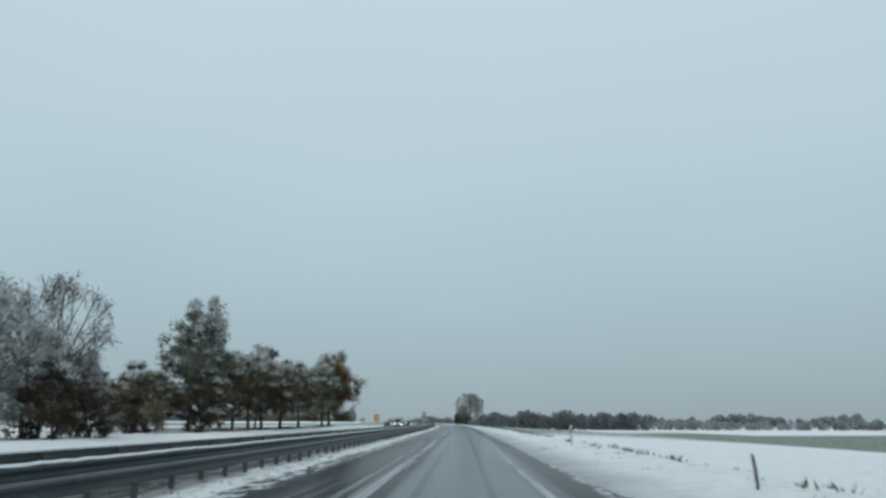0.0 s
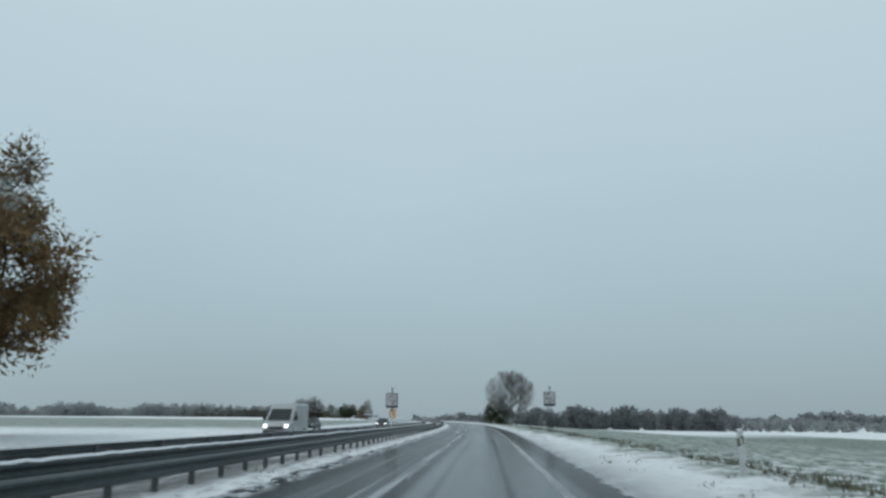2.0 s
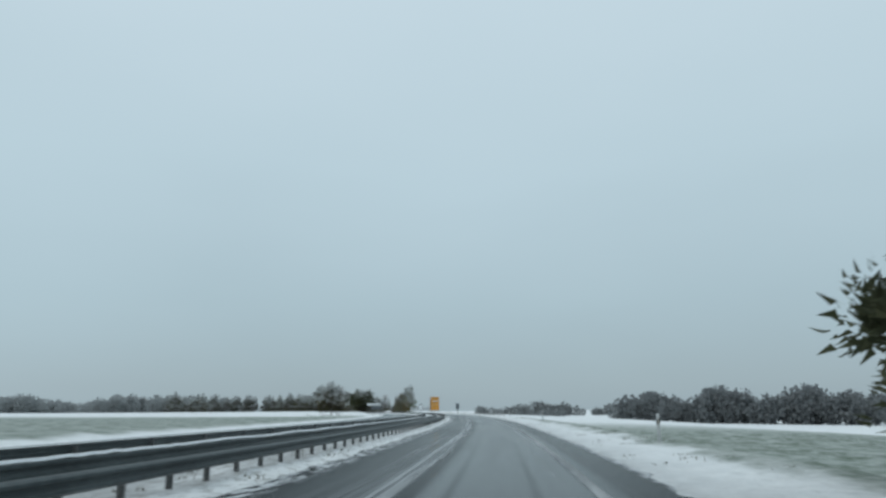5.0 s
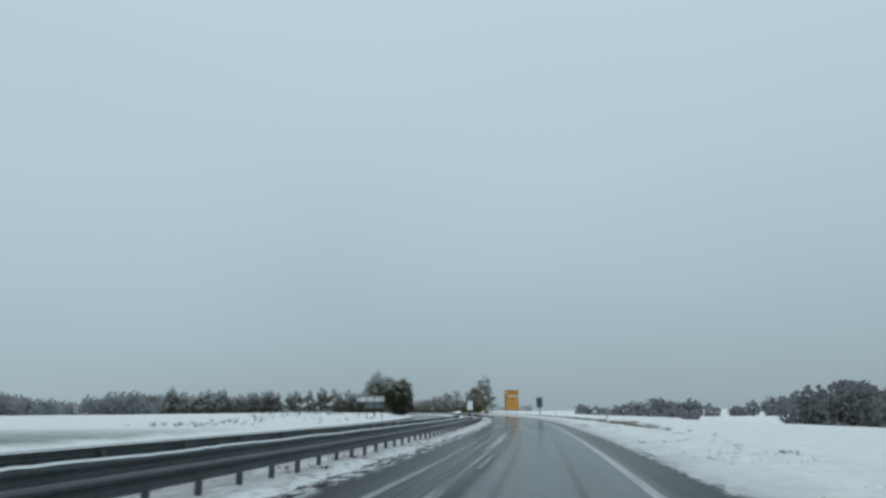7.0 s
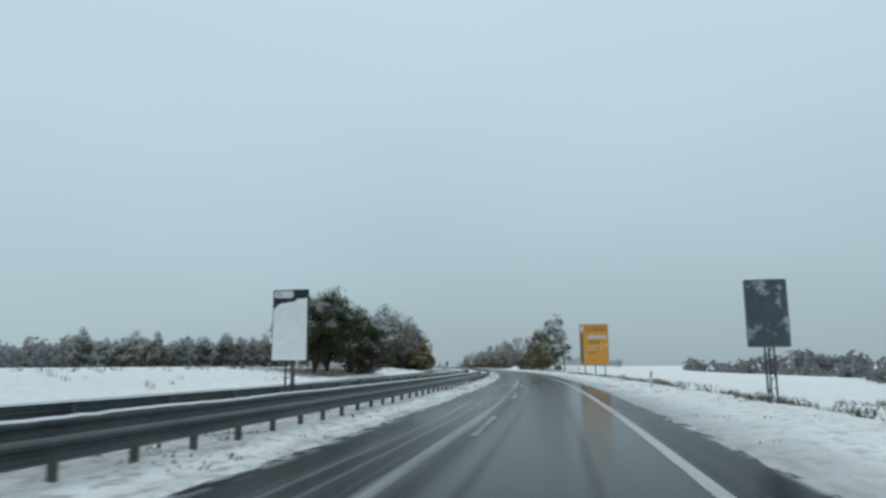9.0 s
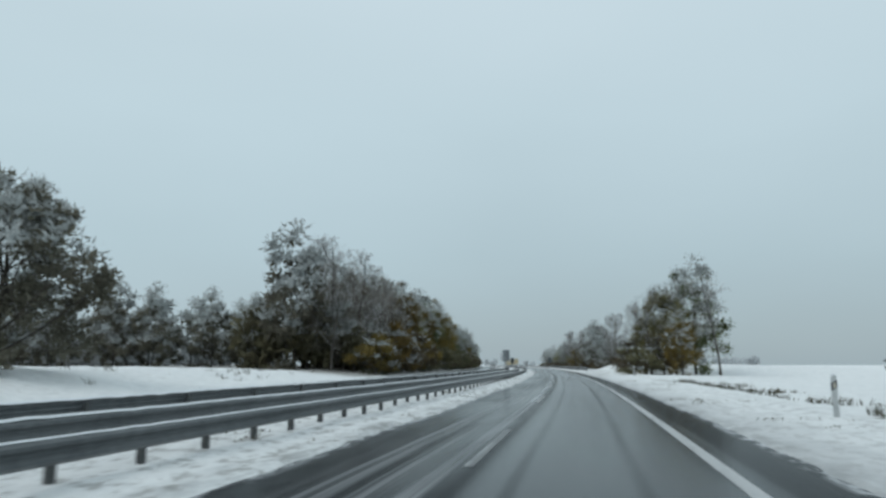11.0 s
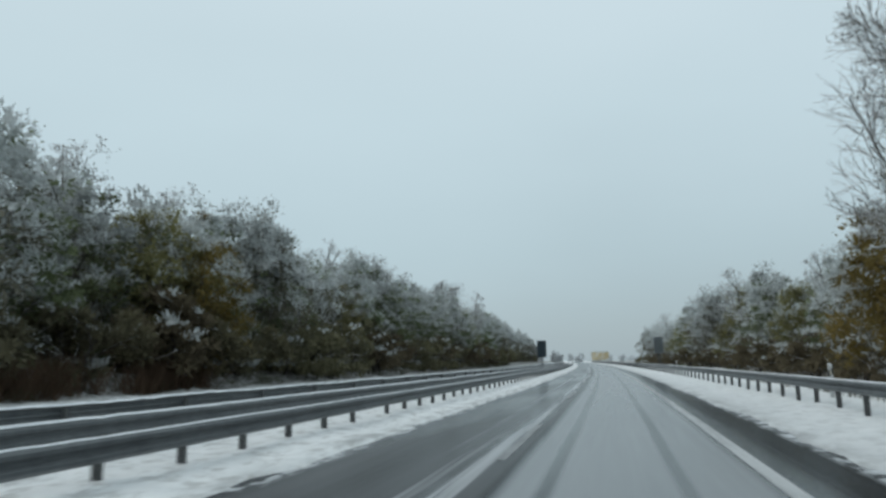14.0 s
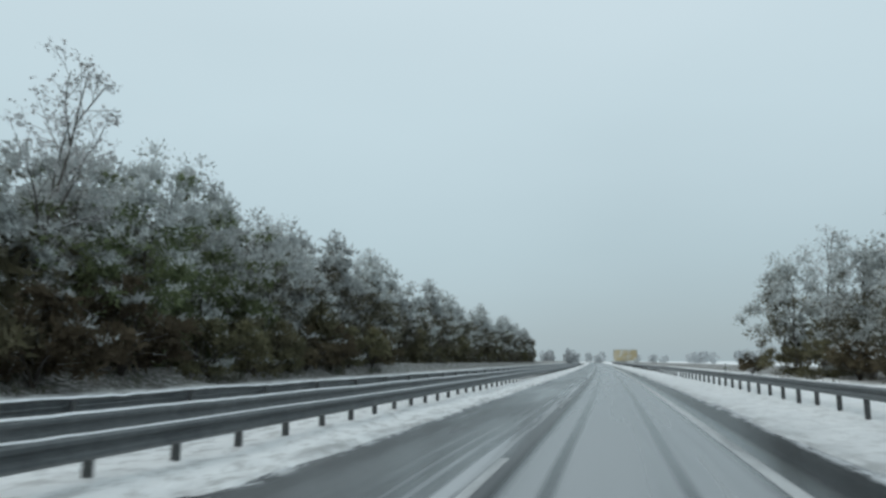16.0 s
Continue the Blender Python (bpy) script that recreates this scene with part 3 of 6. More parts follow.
BARK_WIND = with_snow("bark_with_driven_snow", (0.05, 0.047, 0.045), (0.13, 0.12, 0.11), 0.40, 0.85, 0.8, 0.85, 5.0, (-0.85, -0.35, 0.1))
TWIG = with_snow("snowed_twigs", (0.06, 0.05, 0.042), (0.13, 0.11, 0.095), 0.10, 0.65, 0.9, 0.85, 3.0)
TWIG_FROST = with_snow("frosted_twigs", (0.09, 0.08, 0.07), (0.17, 0.155, 0.14), -0.35, 0.5, 0.8, 0.85, 3.0)
LEAF_GREEN = leaves_of("dark_green_leaves", (0.048, 0.052, 0.030), (0.13, 0.132, 0.078), 0.46, top=0.003)
LEAF_BROWN = leaves_of("brown_leaves", (0.07, 0.06, 0.038), (0.165, 0.138, 0.088), 0.50, 0.5, 0.02, top=0.003)
LEAF_FROST = leaves_of("snowed_leaves", (0.16, 0.148, 0.112), (0.33, 0.305, 0.24), 0.98, 0.5, top=0.018)
LEAF_WHITE = leaves_of("leaves_under_snow", (0.36, 0.385, 0.38), (0.64, 0.67, 0.67), -1.0, 1.4, 0.0, through=0.3)
CLUMP_OLIVE = leaves_of("olive_clumps", (0.156, 0.149, 0.076), (0.332, 0.308, 0.152), -1.0, 0.35, 0.02, through=0.42)
CLUMP_DEEP = leaves_of("deep_green_clumps", (0.112, 0.133, 0.073), (0.254, 0.288, 0.158), -1.0, 0.35, 0.02, through=0.42)
CLUMP_DARK = leaves_of("dark_evergreen_clumps", (0.056, 0.065, 0.038), (0.145, 0.157, 0.088), -1.0, 0.5, 0.02, through=0.35)
CLUMP_UNDER = leaves_of("dull_undergrowth_clumps", (0.104, 0.099, 0.065), (0.229, 0.211, 0.130), -1.0, 0.5, 0.02, through=0.4)
CLUMP_ASH = leaves_of("ash_grey_clumps", (0.105, 0.112, 0.088), (0.263, 0.270, 0.213), -1.0, 0.4, 0.02, through=0.45)
CLUMP_PALE = leaves_of("grey_green_clumps", (0.12, 0.115, 0.088), (0.22, 0.205, 0.16), -1.0, 0.5, 0.02, through=0.3)
CLUMP_GOLD = leaves_of("golden_clumps", (0.126, 0.102, 0.043), (0.288, 0.210, 0.074), -1.0, 0.5, 0.02, through=0.42)
CLUMP_BROWN = leaves_of("brown_clumps", (0.090, 0.074, 0.050), (0.186, 0.154, 0.102), -1.0, 0.5, 0.02, through=0.42)
CLUMP_RUST = leaves_of("rusty_clumps", (0.15, 0.108, 0.06), (0.30, 0.20, 0.10), -1.0, 0.6, 0.02, through=0.45)
# far woods: distance haze is put into these pale leaf colours
FAR_WOOD = leaves_of("haze_paled_far_wood", (0.30, 0.32, 0.325), (0.41, 0.43, 0.435), 0.12, 0.12, 0.0)
FAR_DARK = leaves_of("hazed_dark_far_wood", (0.25, 0.268, 0.275), (0.33, 0.348, 0.355), 0.0, 0.12, 0.0)
FAR_PALE = leaves_of("haze_veiled_far_wood", (0.52, 0.545, 0.56), (0.62, 0.645, 0.66), 0.0, 0.12, 0.0)
WEED_RUST = leaves_of("rusty_reeds", (0.12, 0.085, 0.055), (0.23, 0.165, 0.108), 0.35, 0.8)
WEED = leaves_of("dry_weeds", (0.06, 0.065, 0.04), (0.17, 0.155, 0.11), 0.5, 0.8)
SIGN_VEILED = snowed_board("dark_board_veiled_with_snow", (0.05, 0.062, 0.068), (0.10, 0.115, 0.12), 0.12, 0.9)
SIGN_SNOWED = snowed_board("dark_board_with_snow", (0.022, 0.04, 0.055), (0.06, 0.085, 0.10), 0.27, 0.8)
SIGN_CRUSTED = snowed_board("grey_board_with_snow", (0.10, 0.12, 0.135), (0.16, 0.18, 0.195), 0.75, 0.8)
SIGN_ORANGE_SNOWED = snowed_board("orange_board_with_snow", (0.52, 0.225, 0.025), (0.66, 0.30, 0.04), 0.14, 0.5)
SIGN_PRINT = plain("faded_sign_print", (0.16, 0.12, 0.06), (0.34, 0.22, 0.08), 0.5, 0, 2.0)
# far board: haze painted in as a paler, greyer orange with white blotches
SIGN_PALE = snowed_board("haze_paled_orange_board", (0.46, 0.37, 0.20), (0.52, 0.44, 0.29), 0.45, 0.35)
SIGN_SMEAR = plain("smeared_snow", (0.40, 0.41, 0.43), (0.55, 0.56, 0.58), 0.7, 0, 4.0)
SIGN_FADED = plain("faded_orange_print", (0.50, 0.29, 0.11), (0.60, 0.38, 0.19), 0.6, 0, 2.0)
SIGN_STAIN = plain("stained_orange_sheet", (0.30, 0.15, 0.025), (0.50, 0.23, 0.03), 0.5, 0, 0.9)
SIGN_HALF = snowed_board("grey_sheet_with_some_snow", (0.10, 0.12, 0.135), (0.18, 0.20, 0.215), 0.28, 1.6)
SIGN_GREYED = snowed_board("white_board_with_snow", (0.30, 0.32, 0.34), (0.46, 0.48, 0.49), 0.5, 2.2)
CAR_WHITE = plain("dirty_white_car_paint", (0.36, 0.385, 0.39), (0.46, 0.485, 0.49), 0.25, 0, 1.5)
CAR_DARK = plain("dark_car_paint", (0.035, 0.04, 0.045), (0.06, 0.065, 0.07), 0.2, 0.2, 1.5)
CAR_SILVER = plain("silver_car_paint", (0.42, 0.44, 0.45), (0.52, 0.54, 0.55), 0.25, 0.3, 1.5)
GLASS = plain("dark_window_glass", (0.012, 0.016, 0.02), (0.025, 0.03, 0.034), 0.06, 0, 1.0)
RUBBER = plain("tyre_rubber", (0.018, 0.018, 0.019), (0.035, 0.035, 0.035), 0.8, 0, 8.0)
RIM = plain("alloy_rim", (0.2, 0.21, 0.22), (0.32, 0.33, 0.34), 0.35, 0.8, 5.0)


def make_lamp_material():
    m, t, b = material("lit_headlamp")
    b.inputs["Base Color"].default_value = (0.8, 0.82, 0.85, 1)
    b.inputs["Emission Color"].default_value = (0.92, 0.97, 1.0, 1)
    b.inputs["Emission Strength"].default_value = 4.0
    return m


LAMP = make_lamp_material()

# ---------------------------------------------------------------- building helpers
def mesh_of(name, verts, faces, mat, smooth=False, uv=None):
    me = bpy.data.meshes.new(name)
    me.from_pydata([tuple(v) for v in verts], [], faces)
    for mt in mat if isinstance(mat, (list, tuple)) else [mat]:
        me.materials.append(mt)
    if uv is not None:
        layer = me.uv_layers.new(name="road")
        loops = np.empty(len(me.loops), dtype=np.int32)
        me.loops.foreach_get("vertex_index", loops)
        layer.data.foreach_set("uv", np.asarray(uv, dtype=np.float32)[loops].ravel())
    if smooth:
        me.polygons.foreach_set("use_smooth", [True] * len(me.polygons))
    me.update()
    return me


def thing(name, label, category, group="", kind=""):
    """An Empty at the base of a thing, drawn at the scale of the place."""
    ob = new(name)
    ob.empty_display_size = 0.3
    ob.scale = (K, K, K)
    return tagged(ob, label, category, group, kind)


def part(name, me, parent, label=""):
    ob = new(name, me)
    ob.parent = parent
    return tagged(ob, label)


def setting(name, me, label):
    ob = new(name, me)
    ob.scale = (K, K, K)
    return tagged(ob, label, name.split("_")[0], kind="structure")


def pose_at(s, d, z=0.0, turn=0.0, size=1.0):
    """A pose on the road's line, turned with it; turn in degrees."""
    p = at(s, d, z) * K
    return Matrix.Translation(p) @ Matrix.Rotation(float(bend(s)) + radians(turn), 4, "Z") @ Matrix.Diagonal((size, size, size, 1))


def put(ob, s, d, z=0.0, turn=0.0, size=1.0):
    m = pose_at(s, d, z, turn)
    ob.location, ob.rotation_euler = m.translation, m.to_euler()
    ob.scale = (K * size, K * size, K * size)
    return ob


def again(ob, s, d, z=0.0, turn=0.0, size=1.0):
    return put(copy_thing(ob, pose_at(s, d, z, turn)), s, d, z, turn, size)


def box(cx, cy, cz, wx, wy, wz, bevel=0.0):
    bm = bmesh.new()
    bmesh.ops.create_cube(bm, size=1)
    for v in bm.verts:
        v.co = Vector((cx + v.co.x * wx, cy + v.co.y * wy, cz + v.co.z * wz))
    if bevel:
        bmesh.ops.bevel(bm, geom=bm.edges[:], offset=bevel, segments=2, profile=0.5, affect="EDGES")
    return bm


def from_bm(name, bm, mat, smooth=False):
    me = bpy.data.meshes.new(name)
    bm.to_mesh(me)
    bm.free()
    for mt in mat if isinstance(mat, (list, tuple)) else [mat]:
        me.materials.append(mt)
    if smooth:
        me.polygons.foreach_set("use_smooth", [True] * len(me.polygons))
    return me


def tube(p0, p1, r0, r1=None, sides=8):
    """The corners and faces of a tapered rod."""
    r1 = r0 if r1 is None else r1
    p0, p1 = Vector(p0), Vector(p1)
    axis = (p1 - p0).normalized()
    side = axis.orthogonal().normalized()
    other = axis.cross(side)
    verts, faces = [], []
    for p, r in ((p0, r0), (p1, r1)):
        for i in range(sides):
            a = 2 * math.pi * i / sides
            verts.append(p + (side * math.cos(a) + other * math.sin(a)) * r)
    for i in range(sides):
        j = (i + 1) % sides
        faces.append((i, j, sides + j, sides + i))
    faces.append(tuple(range(sides - 1, -1, -1)))
    faces.append(tuple(range(sides, 2 * sides)))
    return verts, faces


def joined(pieces):
    verts, faces = [], []
    for v, f in pieces:
        n = len(verts)
        verts += list(v)
        faces += [tuple(i + n for i in q) for q in f]
    return verts, faces


def sweep(name, profile, s0, s1, pitch, mat, closed=False, smooth=False, lift=None):
    """A cross-section [(d, z)] drawn along the road."""
    ss = np.append(np.arange(s0, s1, pitch), s1)
    dd, zz = np.array([p[0] for p in profile], float), np.array([p[1] for p in profile], float)
    S, D = np.meshgrid(ss, dd, indexing="ij")
    Z = np.broadcast_to(zz, S.shape).copy()
    if lift is not None:
        Z += lift(S, D)
    pts = grid_points(S, D, Z).reshape(-1, 3)
    n, k = len(ss), len(dd)
    faces = []
    for i in range(n - 1):
        for j in range(k if closed else k - 1):
            jj = (j + 1) % k
            faces.append((i * k + j, i * k + jj, (i + 1) * k + jj, (i + 1) * k + j))
    if closed:
        faces.append(tuple(range(k - 1, -1, -1)))
        faces.append(tuple((n - 1) * k + j for j in range(k)))
    return mesh_of(name, pts, faces, mat, smooth, np.stack([D, S], -1).reshape(-1, 2))


# ---------------------------------------------------------------- ground and roads
def build_ground():
    near = [2.5, 2.65, 2.8, 2.95, 3.1, 3.25, 3.4, 3.6, 3.8, 4.1, 4.5, 5.0, 5.5, 6.0, 6.5, 7.0, 7.6, 8.3, 9.0, 10, 11, 12.5, 14, 16, 19, 23, 28, 36, 48, 65, 90, 130, 190, 280, 420, 700, 1200, 2200, 4000]
    far = [-3.9, -4.1, -4.25, -4.4, -4.55, -4.7, -4.85, -5.0, -5.2, -5.5, -5.9, -6.4, -7.2, -8.2, -9.4, -10.6, -11.6, -11.95, -12.3, -14, -17, -20, -22.4, -22.7, -23.0, -23.3, -24, -25, -26.5, -28, -30, -32, -36, -42, -50, -65, -85, -120, -170, -250, -400, -700, -1200, -2200, -4000]
    dd = np.array(far[::-1] + [-2, 0, 1.8] + near)
    ss = np.concatenate([np.arange(-350, -20, 15.0), np.arange(-20, 1180, 1.0), np.arange(1180, 1600, 6.0), np.array([1620, 1680, 1760, 1880, 2050, 2300, 2700, 3400, 4600, 6500])])
    S, D = np.meshgrid(ss, dd, indexing="ij")
    pts = grid_points(np.minimum(S, 2900), D, ground_height(S, D))
    beyond = np.maximum(S - 2900, 0)
    a = float(bend(2900))
    pts[..., 0] -= beyond * math.sin(a)
    pts[..., 1] += beyond * math.cos(a)
    n, k = S.shape
    faces = [(i * k + j, i * k + j + 1, (i + 1) * k + j + 1, (i + 1) * k + j) for i in range(n - 1) for j in range(k - 1)]
    me = mesh_of("ground", pts.reshape(-1, 3), faces, GROUND, True, np.stack([D, S], -1).reshape(-1, 2))
    setting("ground", me, "snow-covered verges and fields with weeds showing through")


def build_roads():
    own = sweep("road", [(-5.6, -0.03), (-4.4, 0.0), (-1.8, 0.0), (0, 0.0), (1.9, 0.0), (3.2, 0.0), (4.2, -0.03)], -350, 1700, 3.0, ROAD)
    setting("road_near", own, "wet grey asphalt carriageway with slush tracks")
    back = sweep("road", [(-23.4, -0.06), (-22.8, -0.02), (-17, 0.0), (-12.2, -0.02), (-11.8, -0.06)], -350, 1700, 6.0, ROAD_BACK)
    setting("road_far", back, "slushy asphalt carriageway beyond the guardrails")
    line = sweep("trim", [(1.62, 0.004), (1.84, 0.004)], -350, 1700, 3.0, PAINT)
    setting("trim_edge_line", line, "worn white edge line, partly under slush")
    for i in range(-4, 80):
        s0 = i * 18.0 + 5
        me = sweep("trim", [(-1.92, 0.005), (-1.77, 0.005)], s0, s0 + 6, 2.0, PAINT_DASH)
        setting("trim_lane_dash", me, "worn white lane dash")


build_ground()
build_roads()


# ---------------------------------------------------------------- guardrails
def beam_profile(d, top, face):
    """A W-beam: corrugated steel strip, 0.31 m high; face +1 looks right."""
    pts = [(0.0, 0.0), (0.035, -0.015), (0.08, -0.05), (0.08, -0.095), (0.03, -0.14), (0.03, -0.17), (0.08, -0.215), (0.08, -0.26), (0.035, -0.295), (0.0, -0.31)]
    front = [(d + face * x, top + z) for x, z in pts]
    rear = [(d + face * (x - 0.006), top + z) for x, z in pts[::-1]]
    return front + rear


def cap_profile(d, top, face, h):
    k = min(1.0, 0.25 + 25 * h)
    return [(d - 0.03 * face * k, top - 0.005), (d - 0.02 * face * k, top + 0.7 * h), (d + 0.02 * face * k, top + h), (d + 0.045 * face * k, top + 0.5 * h), (d + 0.06 * face * k, top - 0.02 * k)]


def sigma_post(height):
    """A folded steel post with its foot in the ground."""
    w, l, th = 0.055, 0.10, 0.006
    outline = [(-w, 0), (w * 0.6, 0), (w, 0.03), (w, l - 0.03), (w * 0.6, l), (-w, l), (-w, l - th), (w * 0.5, l - th), (w - th, l - 0.035), (w - th, 0.035), (w * 0.5, th), (-w, th)]
    n = len(outline)
    verts = [(x, y, z) for z in (-0.45, height) for x, y in outline]
    faces = [(i, (i + 1) % n, n + (i + 1) % n, n + i) for i in range(n)] + [tuple(range(n, 2 * n))]
    return mesh_of("post", verts, faces, STEEL_POST)


def build_guardrail(d, top, face, s0, s1, length, gap, label, group, cap_height=0.03, steel=None):
    post_mesh = sigma_post(top - 0.05)
    s = s0
    while s < s1 - 1:
        e = min(s + length, s1)
        rail = thing("guardrail", label, "guardrail", group)
        me = sweep("beam", beam_profile(d, top, face), s, e, 4.0, steel or STEEL, closed=True)
        part("beam", me, rail)
        cap = cap_height and sweep("snow_cap", cap_profile(d, top, face, cap_height), s, e, 0.4, SNOW, smooth=True,
                    lift=lambda S, D: (0.5 * wave(S, D, 0.26, d) + 0.6 * wave(S, D, 1.9, 1 + d)) * cap_height)
        if cap:
            part("snow_cap", cap, rail, "thin ridge of fresh snow on the beam")
        for k in range(int((e - s) / gap)):
            p = s + (k + 0.5) * gap
            ob = part("post", post_mesh, rail)
            ob.location = at(p, d - face * 0.07)
            ob.rotation_euler = (0, 0, float(bend(p)))
        s = e


for s0, s1, caps, steel in ((-80, 400, (0, 0.035, 0.006), STEEL_WET), (400, 690, (0, 0.026, 0.008), STEEL_WET), (690, 1360, (0.012, 0.022, 0.036), STEEL)):
    build_guardrail(-6.08, 0.65, 1, s0, s1, 240, 1.72, "grey steel guardrail with snow on its beam, median side", "median guardrails", cap_height=caps[0], steel=steel)
    build_guardrail(-7.7, 0.72, 1, s0, s1, 360, 4.0, "second grey steel guardrail in the snowy median", "median guardrails", cap_height=caps[1], steel=steel)
    build_guardrail(-10.5, 0.75, -1, s0, s1, 360, 4.0, "third grey steel guardrail beside the far carriageway", "median guardrails", cap_height=caps[2], steel=steel)
build_guardrail(5.3, 0.90, -1, 851, 1360, 255, 2.0, "dark steel guardrail along the snowy outer verge", "outer guardrails", cap_height=0.015)


# ---------------------------------------------------------------- trees
def crown_points(nrg, count, low, high, wide, shape=1.0, lobes=0.28, inner=0.15, lean=0.0):
    """Points that fill an uneven egg-shaped crown between two heights."""
    out = []
    k = nrg.uniform(0, 6.28, 6)
    while len(out) < count:
        v = nrg.normal(0, 1, 3)
        v /= np.linalg.norm(v)
        az, el = math.atan2(v[1], v[0]), math.asin(v[2])
        lump = 1 + lobes * (math.sin(3 * az + k[0] + 2 * el) + math.sin(5 * az + k[1]) * math.cos(3 * el + k[2]) + math.sin(4 * el + k[3] + 2 * az)) / 2
        r = max(nrg.uniform(inner, 1), nrg.uniform(0, 1)) ** 0.5 * lump
        z = v[2] * r
        taper = 1 - (0.35 * z * shape if z > 0 else 0.1 * z)
        out.append((v[0] * r * wide * taper + lean * (z + 1), v[1] * r * wide * taper, (low + high) / 2 + z * (high - low) / 2))
    return np.array(out)


def branch_out(nrg, points, stems, bend_cost):
    """Joins every point to the nearest limb that is not too far from the root: parent of each node."""
    nodes, parent, far = [], [], []
    for stem in stems:
        last, run = -1, 0.0
        for p in stem:
            p = np.array(p, float)
            if last >= 0:
                run += float(np.linalg.norm(p - nodes[last]))
            nodes.append(p)
            parent.append(last)
            far.append(run)
            last = len(nodes) - 1
    n = len(points)
    best, who = np.full(n, 1e9), np.zeros(n, int)
    for i, p in enumerate(nodes):
        dist = np.linalg.norm(points - p, axis=1) + bend_cost * far[i]
        if i % 1 == 0 and p[2] < 0.2 and len(stems[0]) > 2:
            dist = dist + 4
        m = dist < best
        best[m], who[m] = dist[m], i
    open_ = np.ones(n, bool)
    for _ in range(n):
        j = int(np.argmin(np.where(open_, best, 1e9)))
        open_[j] = False
        i = int(who[j])
        nodes.append(points[j])
        parent.append(i)
        far.append(far[i] + float(np.linalg.norm(points[j] - nodes[i])))
        q = len(nodes) - 1
        dist = np.linalg.norm(points - points[j], axis=1) + bend_cost * far[q]
        m = open_ & (dist < best)
        best[m], who[m] = dist[m], q
    count = np.ones(len(nodes))
    for i in range(len(nodes) - 1, -1, -1):
        if parent[i] >= 0:
            count[parent[i]] += count[i]
    nodes = np.array(nodes)
    first = sum(len(q) for q in stems)
    heir = np.full(len(nodes), -1)
    for i in range(first, len(nodes)):
        p = parent[i]
        if heir[p] < 0 or count[i] > count[heir[p]]:
            heir[p] = i
    inner = np.array([i for i in range(first, len(nodes)) if heir[i] >= 0])
    up = np.array([parent[i] for i in inner])
    for _ in range(4):
        nodes[inner] = 0.45 * nodes[inner] + 0.275 * (nodes[up] + nodes[heir[inner]])
    return nodes, parent, count


def leaf_cloud(nrg, tips, count, size, scatter, droop=0.0, tri=False):
    """Small leaves scattered round the twigs' ends: corners and faces."""
    centre = tips[nrg.integers(0, len(tips), count)] + nrg.normal(0, scatter, (count, 3)) * np.array([1, 1, 0.8])
    centre[:, 2] -= droop * np.abs(nrg.normal(0, 1, count))
    centre[:, 2] = np.maximum(centre[:, 2], 0.1)
    a = nrg.normal(0, 1, (count, 3))
    a[:, 2] -= 2 * droop
    a /= np.linalg.norm(a, axis=1, keepdims=True)
    b = np.cross(a, nrg.normal(0, 1, (count, 3)))
    b /= np.linalg.norm(b, axis=1, keepdims=True)
    w = size * nrg.uniform(0.5, 1.3, (count, 1))
    h = w * nrg.uniform(0.45, 0.8, (count, 1))
    verts = np.stack([centre - a * w, centre + b * h, centre + a * w, centre - b * h], 1).reshape(-1, 3)
    if tri:
        verts = np.stack([centre - a * w, centre + b * h * 1.5 + a * w * 0.2, centre + a * w * 0.9 - b * h * 0.6], 1).reshape(-1, 3)
        return verts, np.arange(count * 3).reshape(-1, 3).tolist()
    faces = np.arange(count * 4).reshape(-1, 4).tolist()
    return verts, faces


def clump_cloud(nrg, tips, clumps, per, radius, size, flat, snow, low, high, droop=0.0):
    """Leaves in rounded clumps on the twigs' ends, facing outwards; those on top of a clump carry snow. Corners, faces and which leaves are white."""
    order = np.resize(nrg.permutation(len(tips)), clumps)
    middle = tips[order] + nrg.normal(0, 0.18, (clumps, 3))
    middle = np.repeat(middle, per, 0)
    n = len(middle)
    out = nrg.normal(0, 1, (n, 3))
    out[:, 2] += 0.35
    out /= np.linalg.norm(out, axis=1, keepdims=True)
    reach = np.repeat(radius * nrg.uniform(0.6, 1.35, (clumps, 1)), per, 0)
    share = nrg.uniform(0.05, 1.1, (n, 1)) ** 0.55
    centre = middle + out * np.array([1, 1, flat]) * reach * share
    centre[:, 2] -= droop * np.abs(nrg.normal(0, 1, n))
    centre[:, 2] = np.maximum(centre[:, 2], 0.05)
    # slender sprigs that point outwards, the inner ones broader
    a = out + nrg.normal(0, 0.42, (n, 3)) + np.array([0, 0, 0.1])
    a /= np.linalg.norm(a, axis=1, keepdims=True)
    b = np.cross(a, nrg.normal(0, 1, (n, 3)))
    b /= np.linalg.norm(b, axis=1, keepdims=True)
    w = size * nrg.uniform(0.6, 1.5, (n, 1)) * (2.3 - 1.2 * share)
    h = w * nrg.uniform(0.28, 0.6, (n, 1)) * (1.75 - 0.75 * share)
    verts = np.stack([centre - a * w * 0.9 - b * h, centre - a * w * 0.6 + b * h, centre + a * w * 1.35], 1).reshape(-1, 3)
    rise = (centre[:, 2] - low) / (high - low)
    whole = np.repeat(nrg.normal(0, 0.36, clumps), per)
    white = out[:, 2] * 0.42 + 1.0 * (rise - 0.5) + whole + nrg.normal(0, 0.07, n) > 0.88 - 1.25 * snow
    return verts, np.arange(n * 3).reshape(-1, 3).tolist(), white


